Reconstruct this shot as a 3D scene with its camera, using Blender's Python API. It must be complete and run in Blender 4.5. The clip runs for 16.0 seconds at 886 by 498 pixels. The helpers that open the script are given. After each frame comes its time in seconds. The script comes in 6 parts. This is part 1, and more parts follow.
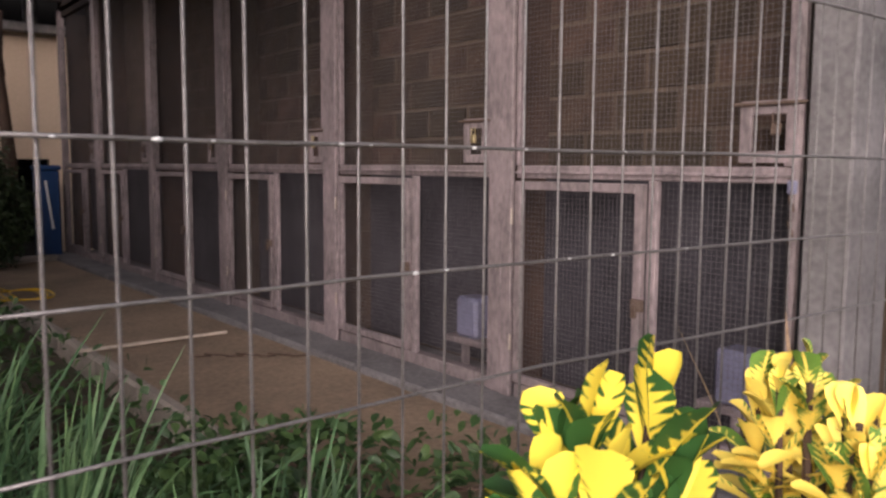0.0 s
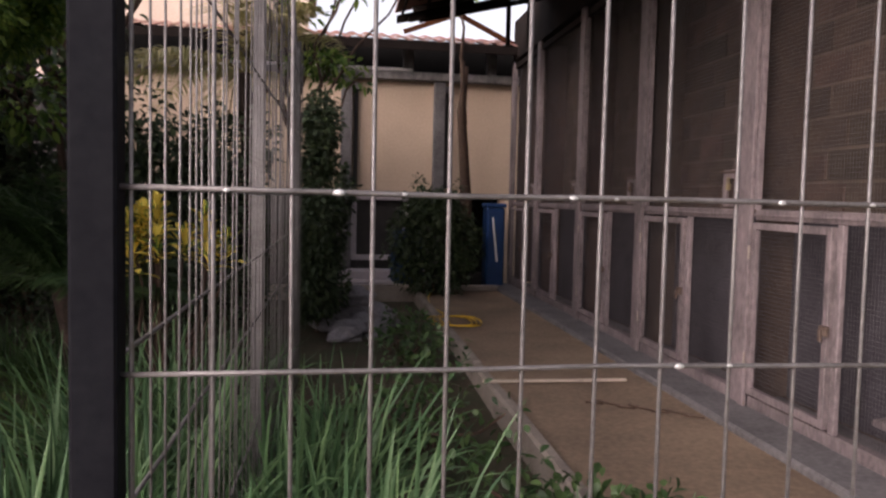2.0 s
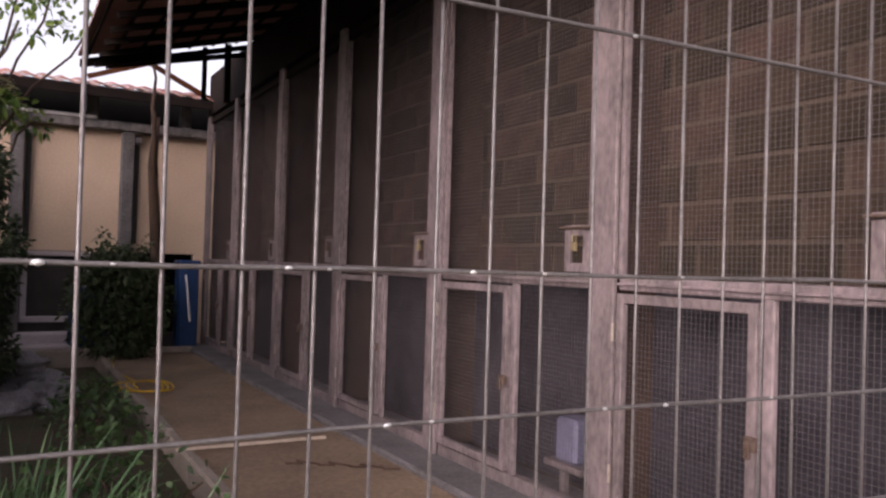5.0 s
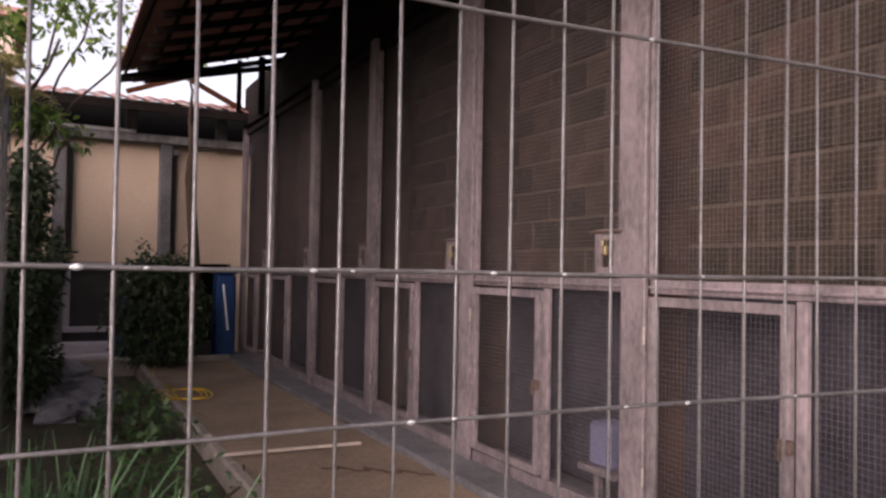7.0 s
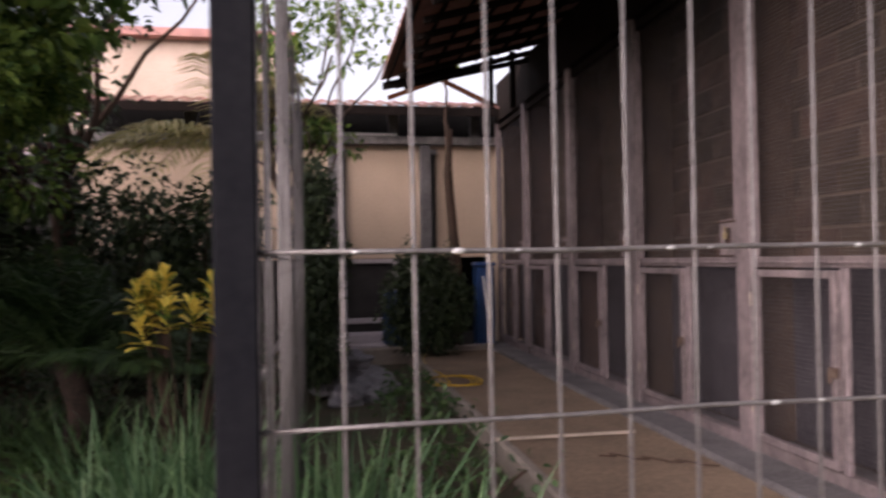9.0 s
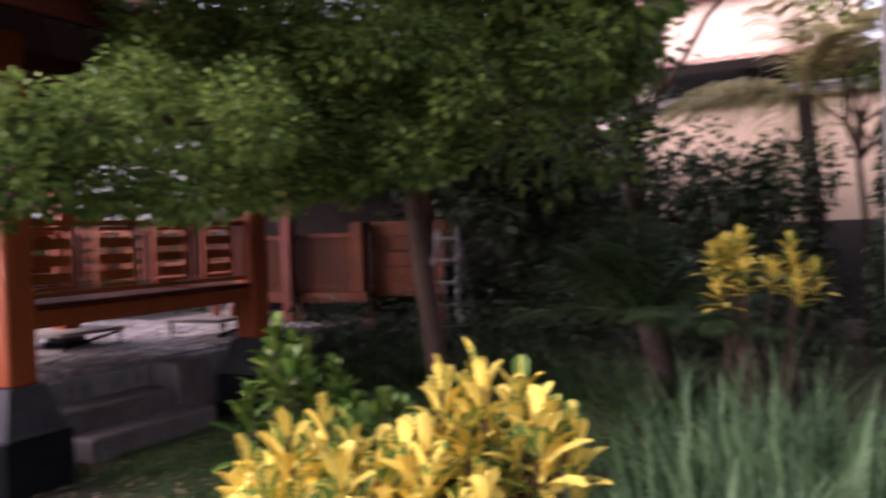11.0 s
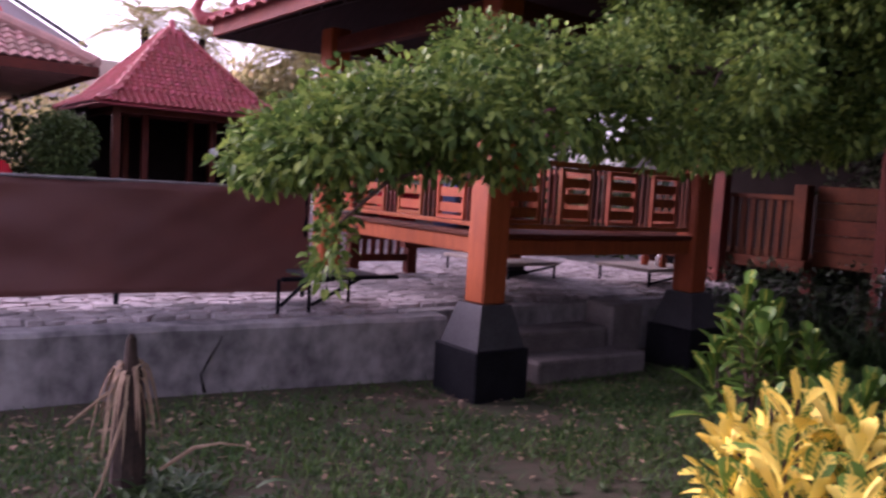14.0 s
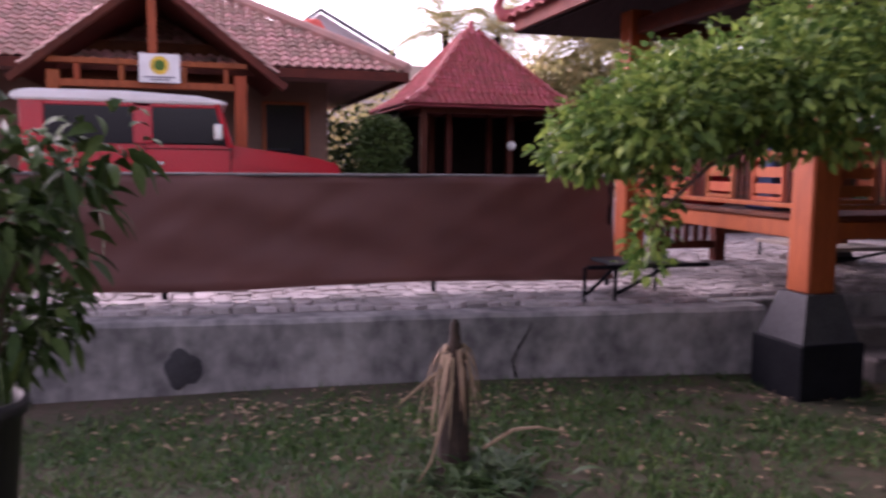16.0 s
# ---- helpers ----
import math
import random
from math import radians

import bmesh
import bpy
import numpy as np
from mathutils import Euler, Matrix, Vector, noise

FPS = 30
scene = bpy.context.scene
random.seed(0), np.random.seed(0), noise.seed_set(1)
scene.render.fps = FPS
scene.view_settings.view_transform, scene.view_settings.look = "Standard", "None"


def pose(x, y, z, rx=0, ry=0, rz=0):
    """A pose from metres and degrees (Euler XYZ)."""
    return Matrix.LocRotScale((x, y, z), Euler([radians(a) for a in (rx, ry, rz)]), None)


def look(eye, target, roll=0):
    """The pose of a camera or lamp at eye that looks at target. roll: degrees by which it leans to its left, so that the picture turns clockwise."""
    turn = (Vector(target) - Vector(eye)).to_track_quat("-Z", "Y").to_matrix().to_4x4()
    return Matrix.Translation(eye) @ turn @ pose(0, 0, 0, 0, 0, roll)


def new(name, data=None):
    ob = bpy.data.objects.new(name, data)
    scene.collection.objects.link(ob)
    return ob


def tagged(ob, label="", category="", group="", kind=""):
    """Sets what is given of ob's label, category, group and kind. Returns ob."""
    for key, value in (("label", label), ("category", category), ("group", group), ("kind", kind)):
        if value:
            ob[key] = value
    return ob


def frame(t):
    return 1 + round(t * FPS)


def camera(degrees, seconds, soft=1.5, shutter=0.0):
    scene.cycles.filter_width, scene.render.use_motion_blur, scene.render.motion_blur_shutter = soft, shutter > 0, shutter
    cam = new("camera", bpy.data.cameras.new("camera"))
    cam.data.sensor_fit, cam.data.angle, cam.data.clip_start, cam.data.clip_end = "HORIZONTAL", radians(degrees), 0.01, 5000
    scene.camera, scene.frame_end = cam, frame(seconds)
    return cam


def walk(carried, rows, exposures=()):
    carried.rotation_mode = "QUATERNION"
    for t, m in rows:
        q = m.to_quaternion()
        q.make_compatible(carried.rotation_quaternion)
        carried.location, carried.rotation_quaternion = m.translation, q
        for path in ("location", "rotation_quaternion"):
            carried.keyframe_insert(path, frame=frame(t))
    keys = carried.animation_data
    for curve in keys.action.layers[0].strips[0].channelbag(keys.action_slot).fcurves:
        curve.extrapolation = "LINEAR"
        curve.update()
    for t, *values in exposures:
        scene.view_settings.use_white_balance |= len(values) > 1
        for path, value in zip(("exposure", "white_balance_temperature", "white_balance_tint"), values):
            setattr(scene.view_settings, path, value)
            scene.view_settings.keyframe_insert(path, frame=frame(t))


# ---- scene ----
cam = camera(57.4, 16.0, soft=2.5, shutter=0.6)
# along the fence: time, eye, target, roll
BY_FENCE = [
    (0, (-0.444, -0.376, 1.492), (0.873, 1.116, 1.289), 0.4),
    (0.5, (-0.257, -0.332, 1.476), (0.955, 1.247, 1.287), 1.6),
    (1, (-0.12, -0.273, 1.501), (0.834, 1.478, 1.349), 1.2),
    (1.5, (-0.009, -0.267, 1.519), (0.528, 1.654, 1.377), 1.1),
    (2, (-0.002, -0.277, 1.525), (0.346, 1.689, 1.401), 1.3),
    (2.5, (-0.081, -0.267, 1.537), (0.348, 1.685, 1.457), 2.0),
    (3, (-0.089, -0.26, 1.536), (0.556, 1.632, 1.496), 3.1),
    (3.5, (-0.069, -0.273, 1.541), (0.766, 1.545, 1.538), 2.4),
    (4, (-0.052, -0.28, 1.541), (0.913, 1.471, 1.563), 1.9),
    (4.5, (-0.045, -0.292, 1.545), (0.992, 1.418, 1.579), 1.7),
    (7, (-0.042, -0.354, 1.535), (0.919, 1.399, 1.586), 1.0),
    (7.5, (-0.043, -0.324, 1.532), (0.76, 1.507, 1.576), 0.5),
    (8, (-0.066, -0.327, 1.53), (0.605, 1.556, 1.586), 0.3),
]
# turning over the lawn: time, place and angles
OVER_LAWN = [
    (10.5, -0.384, -0.28, 1.5, 89.50, 2.50, 13.20),
    (11, -0.369, -0.28, 1.512, 89.20, 2.10, 26.10),
    (11.5, -0.373, -0.29, 1.504, 88.80, 2.60, 36.00),
    (12, -0.433, -0.354, 1.515, 89.00, 1.40, 40.20),
    (12.5, -0.511, -0.451, 1.52, 88.60, -0.50, 42.10),
    (13, -0.584, -0.544, 1.512, 88.00, -2.40, 45.10),
    (13.5, -0.635, -0.591, 1.496, 86.70, -3.50, 49.20),
    (14, -0.67, -0.593, 1.493, 85.50, -3.40, 53.70),
    (14.5, -0.685, -0.602, 1.491, 84.70, -3.10, 57.50),
    (15, -0.705, -0.626, 1.491, 84.50, -2.40, 63.40),
    (15.5, -0.724, -0.641, 1.484, 84.20, -1.70, 68.10),
    (16, -0.73, -0.672, 1.481, 84.00, -0.60, 74.00),
]
walk(cam, [(t, look(eye, target, roll)) for t, eye, target, roll in BY_FENCE] + [(t, pose(*p)) for t, *p in OVER_LAWN], [(0, 0.8, 6500, 20), (0.5, 0.62, 6500, 20), (1.2, 0.66, 6550, 22), (2, 0.96, 6600, 24), (3, 0.96, 6600, 26), (4, 0.92, 6550, 28), (8.2, 0.97, 6550, 27), (10.5, 1.5, 6450, 30), (11, 1.8, 6250, 40), (11.5, 1.75, 6000, 56), (12.5, 1.5, 5750, 64), (13.5, 1.6, 5900, 58), (14.5, 1.54, 6050, 54), (16, 1.62, 6200, 47)])

# ---- light: an overcast evening ----
world = bpy.data.worlds.new("evening_sky")
scene.world = world
world.use_nodes = True
wn = world.node_tree
sky = wn.nodes.new("ShaderNodeTexSky")
sky.sky_type = "NISHITA"
sky.sun_disc = False
sky.sun_elevation, sky.sun_rotation = radians(13), radians(240)
sky.air_density, sky.dust_density, sky.ozone_density = 1.0, 4.0, 1.5
haze = wn.nodes.new("ShaderNodeHueSaturation")
haze.inputs["Saturation"].default_value = 0.3
wn.links.new(sky.outputs[0], haze.inputs["Color"])
wn.links.new(haze.outputs[0], wn.nodes["Background"].inputs[0])
wn.nodes["Background"].inputs[1].default_value = 0.215
sun_data = bpy.data.lights.new("sun", "SUN")
sun_data.energy, sun_data.angle, sun_data.color = 1.15, radians(35), (1.0, 0.9, 0.86)
sun = new("sun", sun_data)
sun.rotation_mode = "QUATERNION"
sun.rotation_quaternion = Vector((-0.7, -0.66, 0.4)).to_track_quat("Z", "Y")

# ---- materials ----


def mat(name, col, col2=None, rough=0.6, metal=0.0, scale=5.0, fine=60.0, bump=0.25, rnd=0.0, island=False, stretch=None, spec=0.4, depth=0.01, leaf=0.0):
    m = bpy.data.materials.new(name)
    m.use_nodes = True
    nt = m.node_tree
    N, L = nt.nodes, nt.links
    b = N["Principled BSDF"]
    b.inputs["Roughness"].default_value = rough
    b.inputs["Metallic"].default_value = metal
    b.inputs["Specular IOR Level"].default_value = spec
    if col2 is None:
        col2 = tuple(c * 0.6 for c in col)
    tc = N.new("ShaderNodeTexCoord")
    mp = N.new("ShaderNodeMapping")
    if stretch:
        mp.inputs["Scale"].default_value = stretch
    L.new(tc.outputs["Object"], mp.inputs[0])
    n1, n2 = N.new("ShaderNodeTexNoise"), N.new("ShaderNodeTexNoise")
    n1.inputs["Scale"].default_value, n2.inputs["Scale"].default_value = scale, fine
    n1.inputs["Detail"].default_value, n2.inputs["Detail"].default_value = 5, 3
    for n in (n1, n2):
        L.new(mp.outputs[0], n.inputs["Vector"])
    mx = N.new("ShaderNodeMath")
    mx.operation = "MULTIPLY_ADD"
    mx.inputs[1].default_value = 0.45
    L.new(n2.outputs[0], mx.inputs[0])
    ad = N.new("ShaderNodeMath")
    ad.operation = "MULTIPLY"
    ad.inputs[1].default_value = 0.55
    L.new(n1.outputs[0], ad.inputs[0])
    L.new(ad.outputs[0], mx.inputs[2])
    mr = N.new("ShaderNodeMapRange")
    mr.inputs[1].default_value, mr.inputs[2].default_value = 0.36, 0.64
    L.new(mx.outputs[0], mr.inputs[0])
    mix = N.new("ShaderNodeMix")
    mix.data_type = "RGBA"
    mix.inputs[6].default_value, mix.inputs[7].default_value = (*col, 1), (*col2, 1)
    L.new(mr.outputs[0], mix.inputs[0])
    out = mix.outputs[2]
    if rnd:
        src = N.new("ShaderNodeNewGeometry").outputs["Random Per Island"] if island else N.new("ShaderNodeObjectInfo").outputs["Random"]
        v = N.new("ShaderNodeMapRange")
        v.inputs[3].default_value, v.inputs[4].default_value = 1 - rnd, 1 + rnd
        L.new(src, v.inputs[0])
        hs = N.new("ShaderNodeHueSaturation")
        L.new(v.outputs[0], hs.inputs["Value"])
        h = N.new("ShaderNodeMapRange")
        h.inputs[3].default_value, h.inputs[4].default_value = 0.5 + 0.04 * rnd, 0.5 - 0.06 * rnd
        L.new(src, h.inputs[0])
        L.new(h.outputs[0], hs.inputs["Hue"])
        L.new(out, hs.inputs["Color"])
        out = hs.outputs[0]
    L.new(out, b.inputs["Base Color"])
    if bump:
        bp = N.new("ShaderNodeBump")
        bp.inputs["Strength"].default_value, bp.inputs["Distance"].default_value = bump, depth
        L.new(mx.outputs[0], bp.inputs["Height"])
        L.new(bp.outputs[0], b.inputs["Normal"])
    if leaf:
        # thin leaves let part of the light through
        tr, ms = N.new("ShaderNodeBsdfTranslucent"), N.new("ShaderNodeMixShader")
        ms.inputs[0].default_value = leaf
        L.new(out, tr.inputs["Color"])
        L.new(b.outputs[0], ms.inputs[1])
        L.new(tr.outputs[0], ms.inputs[2])
        L.new(ms.outputs[0], N["Material Output"].inputs["Surface"])
    return m


def croton_mat(name, yellow, green, share):
    """Variegated leaf: pale midrib and side veins, blotches that differ from leaf to leaf."""
    m = bpy.data.materials.new(name)
    m.use_nodes = True
    nt = m.node_tree
    N, L = nt.nodes, nt.links
    b = N["Principled BSDF"]
    b.inputs["Roughness"].default_value = 0.55
    b.inputs["Specular IOR Level"].default_value = 0.25
    uv = N.new("ShaderNodeTexCoord")
    sp = N.new("ShaderNodeSeparateXYZ")
    L.new(uv.outputs["UV"], sp.inputs[0])

    def math_node(op, a, c=None):
        n = N.new("ShaderNodeMath")
        n.operation = op
        for k, v in ((0, a), (1, c)):
            if v is None:
                continue
            if isinstance(v, (int, float)):
                n.inputs[k].default_value = v
            else:
                L.new(v, n.inputs[k])
        return n.outputs[0]
    across = math_node("ABSOLUTE", math_node("SUBTRACT", sp.outputs[1], 0.5))
    veins = math_node("SINE", math_node("MULTIPLY", math_node("SUBTRACT", sp.outputs[0], math_node("MULTIPLY", across, 0.35)), 44.0))
    rnd = N.new("ShaderNodeNewGeometry").outputs["Random Per Island"]
    ns = N.new("ShaderNodeTexNoise")
    ns.inputs["Scale"].default_value = 14
    L.new(uv.outputs["Object"], ns.inputs["Vector"])
    rib = math_node("LESS_THAN", across, 0.06)
    tot = math_node("ADD", math_node("MULTIPLY", veins, 0.1), math_node("MULTIPLY", ns.outputs[0], 1.1))
    tot = math_node("ADD", tot, math_node("MULTIPLY", rnd, 0.75))
    tot = math_node("SUBTRACT", tot, math_node("MULTIPLY", across, 0.5))
    tot = math_node("ADD", tot, math_node("MULTIPLY", rib, 0.6))
    mr = N.new("ShaderNodeMapRange")
    mr.inputs[1].default_value, mr.inputs[2].default_value = 1.0 - share, 1.08 - share
    L.new(tot, mr.inputs[0])
    mix = N.new("ShaderNodeMix")
    mix.data_type = "RGBA"
    mix.inputs[6].default_value, mix.inputs[7].default_value = (*green, 1), (*yellow, 1)
    L.new(mr.outputs[0], mix.inputs[0])
    L.new(mix.outputs[2], b.inputs["Base Color"])
    return m


def glass_mat(name, col, rough=0.12):
    m = bpy.data.materials.new(name)
    m.use_nodes = True
    b = m.node_tree.nodes["Principled BSDF"]
    b.inputs["Base Color"].default_value = (*col, 1)
    b.inputs["Roughness"].default_value = rough
    b.inputs["Specular IOR Level"].default_value = 0.25
    return m


M_SOIL = mat("soil_and_grass", (0.03, 0.04, 0.015), (0.075, 0.05, 0.034), rough=0.95, scale=1.6, fine=22, bump=0.6, depth=0.03)
M_GRASS = mat("short_grass", (0.026, 0.095, 0.018), (0.075, 0.14, 0.032), rough=0.6, scale=1.2, rnd=0.45, island=True, bump=0, leaf=0.3)
M_LONG = mat("long_grass", (0.068, 0.155, 0.062), (0.115, 0.205, 0.09), rough=0.5, scale=3, rnd=0.4, island=True, bump=0, leaf=0.3)
M_WEED = mat("weed_leaf", (0.035, 0.08, 0.025), (0.06, 0.11, 0.035), rough=0.5, scale=4, rnd=0.4, island=True, bump=0, leaf=0.3)
M_LEAF = mat("tree_leaf", (0.064, 0.13, 0.028), (0.14, 0.22, 0.046), rough=0.5, scale=3, rnd=0.6, island=True, bump=0, spec=0.16, leaf=0.3)
# very dark leaf colour, which also carries the shade behind the lawn
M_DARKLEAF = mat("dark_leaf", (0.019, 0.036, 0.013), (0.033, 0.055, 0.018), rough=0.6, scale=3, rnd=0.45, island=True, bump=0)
M_DRY = mat("dry_leaf", (0.33, 0.24, 0.15), (0.2, 0.13, 0.075), rough=0.85, scale=6, rnd=0.3, island=True, bump=0.1)
M_PINK = mat("pink_bract", (0.4, 0.1, 0.2), (0.3, 0.07, 0.14), rough=0.6, rnd=0.3, island=True, bump=0)
M_BARK = mat("bark", (0.08, 0.046, 0.03), (0.04, 0.026, 0.018), rough=0.9, scale=6, fine=40, stretch=(1, 1, 0.3), bump=0.7, depth=0.02)
M_GALV = mat("galvanised_wire", (0.18, 0.168, 0.165), (0.095, 0.087, 0.083), rough=0.5, metal=0.5, scale=8, fine=90, bump=0.15, depth=0.002)
M_MESH = mat("weathered_mesh_wire", (0.13, 0.115, 0.12), (0.075, 0.066, 0.07), rough=0.65, metal=0.2, scale=5, fine=60, bump=0)
M_BLOB = mat("weld_blob", (0.6, 0.6, 0.59), rough=0.45, metal=0.3, bump=0)
M_BLACK = mat("black_painted_steel", (0.006, 0.006, 0.008), (0.012, 0.012, 0.014), rough=0.6, scale=6, fine=50, bump=0.1, spec=0.04)
M_FRAME = mat("dusty_painted_frame", (0.235, 0.187, 0.187), (0.1, 0.082, 0.082), rough=0.7, scale=5, fine=38, stretch=(1, 1, 0.5), bump=0.35, rnd=0.1, depth=0.004)
M_RUST = mat("rusty_iron", (0.06, 0.035, 0.024), (0.11, 0.08, 0.062), rough=0.8, scale=20, bump=0.3)
M_BRASS = mat("dull_brass", (0.3, 0.24, 0.13), rough=0.5, metal=0.6, bump=0.1)
M_BACK = mat("dark_backing_sheet", (0.05, 0.046, 0.053), (0.024, 0.022, 0.026), rough=0.8, scale=3, fine=30, bump=0.2, spec=0.2)
# block and mortar colours lowered to include the shade inside the cages
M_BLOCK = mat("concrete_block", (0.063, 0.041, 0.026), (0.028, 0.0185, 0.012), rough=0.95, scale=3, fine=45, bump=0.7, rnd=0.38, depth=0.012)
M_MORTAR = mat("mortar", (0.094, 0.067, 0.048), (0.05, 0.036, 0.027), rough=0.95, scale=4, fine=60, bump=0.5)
M_CONC = mat("stained_concrete", (0.31, 0.29, 0.28), (0.095, 0.09, 0.09), rough=0.9, scale=2.1, fine=10, stretch=(1, 1, 0.8), bump=0.5, depth=0.012)
M_WALK = mat("dusty_walk_slab", (0.29, 0.208, 0.14), (0.16, 0.113, 0.078), rough=0.92, scale=1.3, fine=30, bump=0.4)
M_KERB = mat("grey_kerb", (0.34, 0.29, 0.245), (0.2, 0.168, 0.142), rough=0.9, scale=3, fine=40, bump=0.5)
M_COLUMN = mat("grey_plaster_column", (0.18, 0.168, 0.168), (0.09, 0.084, 0.084), rough=0.9, scale=3, fine=30, bump=0.4)
M_BEIGE = mat("beige_render", (0.64, 0.49, 0.36), (0.53, 0.4, 0.29), rough=0.85, scale=1.2, fine=30, bump=0.15)
M_CREAM = mat("cream_render", (0.6, 0.48, 0.39), (0.44, 0.34, 0.27), rough=0.88, scale=1.0, fine=25, bump=0.15)
M_PALE = mat("pale_wall", (0.5, 0.44, 0.45), (0.4, 0.35, 0.36), rough=0.85, scale=1.0, fine=25, bump=0.1)
M_WHITE = mat("white_paint", (0.78, 0.76, 0.74), (0.62, 0.6, 0.58), rough=0.5, scale=4, bump=0.05)
# near-black fill for gaps and openings where little light reaches
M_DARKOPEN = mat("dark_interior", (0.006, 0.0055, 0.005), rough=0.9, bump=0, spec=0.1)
# clay colour raised to include the bright haze over the house roof
M_TILE = mat("clay_roof_tile", (0.46, 0.25, 0.2), (0.28, 0.165, 0.135), rough=0.85, scale=3, fine=40, bump=0.4, rnd=0.3, island=True)
M_TILEO = mat("clay_roof_tile_single", (0.46, 0.25, 0.2), (0.28, 0.165, 0.135), rough=0.85, scale=3, fine=40, bump=0.4, rnd=0.3)
M_RED = mat("red_roof_tile", (0.38, 0.08, 0.075), (0.26, 0.055, 0.055), rough=0.6, scale=3, fine=30, bump=0.3, rnd=0.2, island=True)
M_REDO = mat("red_roof_tile_single", (0.38, 0.08, 0.075), (0.26, 0.055, 0.055), rough=0.6, scale=3, fine=30, bump=0.3, rnd=0.2)
# near-black colour carries the deep shade under roofs and indoors
M_ROOFDARK = mat("shade_black_timber", (0.01, 0.007, 0.006), (0.018, 0.013, 0.011), rough=0.9, scale=4, bump=0.4, spec=0.1)
M_TEAK = mat("varnished_orange_wood", (0.33, 0.08, 0.022), (0.2, 0.044, 0.014), spec=0.22, rough=0.5, scale=3, fine=30, stretch=(5, 5, 0.5), bump=0.2, rnd=0.12, depth=0.004)
M_TEAKD = mat("dark_red_wood", (0.1, 0.026, 0.014), (0.055, 0.016, 0.01), spec=0.12, rough=0.6, scale=3, fine=30, stretch=(1, 1, 1), bump=0.25, rnd=0.15)
# brown wood darkened so the deck house sits in tree shade
M_OAK = mat("weathered_shade_brown_wood", (0.085, 0.027, 0.01), (0.04, 0.014, 0.007), spec=0.1, rough=0.75, scale=3, fine=30, bump=0.3, rnd=0.15)
M_PLINTH = mat("black_stone_base", (0.006, 0.006, 0.008), (0.013, 0.013, 0.015), spec=0.08, rough=0.6, scale=5, fine=50, bump=0.25)
M_PLINTHG = mat("grey_stone_taper", (0.05, 0.048, 0.052), (0.025, 0.024, 0.027), rough=0.7, scale=5, fine=50, bump=0.3)
M_STONE = mat("paving_stone", (0.44, 0.4, 0.385), (0.28, 0.24, 0.23), rough=0.85, scale=5, fine=50, bump=0.5, rnd=0.3)
M_STONEI = mat("paving_stone_far", (0.44, 0.4, 0.385), (0.28, 0.24, 0.23), rough=0.85, scale=5, fine=50, bump=0.5, rnd=0.3, island=True)
M_JOINT = mat("paving_joint", (0.19, 0.165, 0.155), (0.1, 0.085, 0.08), rough=0.95, scale=6, bump=0.4)
M_CLOTH = mat("brown_tarpaulin", (0.125, 0.046, 0.036), (0.095, 0.036, 0.03), rough=0.6, scale=2, fine=220, bump=0.3, depth=0.004)
M_CARRED = mat("red_car_paint", (0.4, 0.012, 0.02), (0.34, 0.01, 0.017), rough=0.25, scale=1.5, bump=0, spec=0.6)
# soffit colour taken near black to hold the shade under the eaves
M_SOFFIT = mat("shaded_soffit_board", (0.028, 0.015, 0.015), (0.014, 0.008, 0.008), rough=0.8, scale=3, fine=30, stretch=(1, 6, 1), bump=0.3, spec=0.2)
M_FASCIA = mat("red_brown_fascia", (0.16, 0.038, 0.028), (0.09, 0.024, 0.02), rough=0.7, scale=3, fine=30, bump=0.25, spec=0.08)
# wall colour lowered to include the shade under the eave
M_HOUSEWALL = mat("eave_shaded_render", (0.17, 0.1, 0.07), (0.12, 0.072, 0.052), rough=0.85, scale=1.2, fine=25, bump=0.15)
M_BARKD = mat("dark_fibrous_trunk", (0.05, 0.031, 0.022), (0.016, 0.011, 0.008), rough=0.95, scale=8, fine=50, bump=0.6)
M_HEDGE = mat("clipped_leaf", (0.028, 0.055, 0.014), (0.05, 0.085, 0.022), rough=0.6, scale=3, rnd=0.4, island=True, bump=0, spec=0.12)
M_GLASS = glass_mat("dark_car_glass", (0.012, 0.012, 0.015))
M_CHROME = mat("chrome", (0.7, 0.7, 0.7), rough=0.2, metal=1.0, bump=0)
M_TYRE = mat("rubber", (0.02, 0.02, 0.02), rough=0.85, bump=0.2)
M_BLUE = mat("blue_plastic", (0.012, 0.05, 0.15), (0.009, 0.032, 0.1), rough=0.45, scale=4, bump=0.05)
M_LILAC = mat("pale_blue_plastic", (0.17, 0.17, 0.25), rough=0.5, bump=0.05)
M_HOSE = mat("yellow_hose", (0.7, 0.42, 0.02), rough=0.4, bump=0)
M_ROCK = mat("grey_rock", (0.27, 0.255, 0.27), (0.14, 0.133, 0.14), rough=0.9, scale=5, fine=40, bump=0.7, rnd=0.2, depth=0.02)
M_ALU = mat("aluminium", (0.11, 0.11, 0.115), rough=0.5, metal=0.4, bump=0)
M_POT = mat("black_plastic_pot", (0.03, 0.028, 0.03), rough=0.55, bump=0.1)
M_LAMP = mat("white_globe", (0.8, 0.8, 0.78), rough=0.3, bump=0)
M_SIGNY = mat("yellow_print", (0.75, 0.5, 0.04), rough=0.5, bump=0)
M_INK = mat("grey_print", (0.12, 0.12, 0.15), rough=0.6, bump=0)
M_ORANGE = mat("orange_red_tank", (0.75, 0.1, 0.06), rough=0.5, bump=0)
M_SHUTTER = mat("dark_shutter", (0.045, 0.039, 0.036), rough=0.7, bump=0.2)
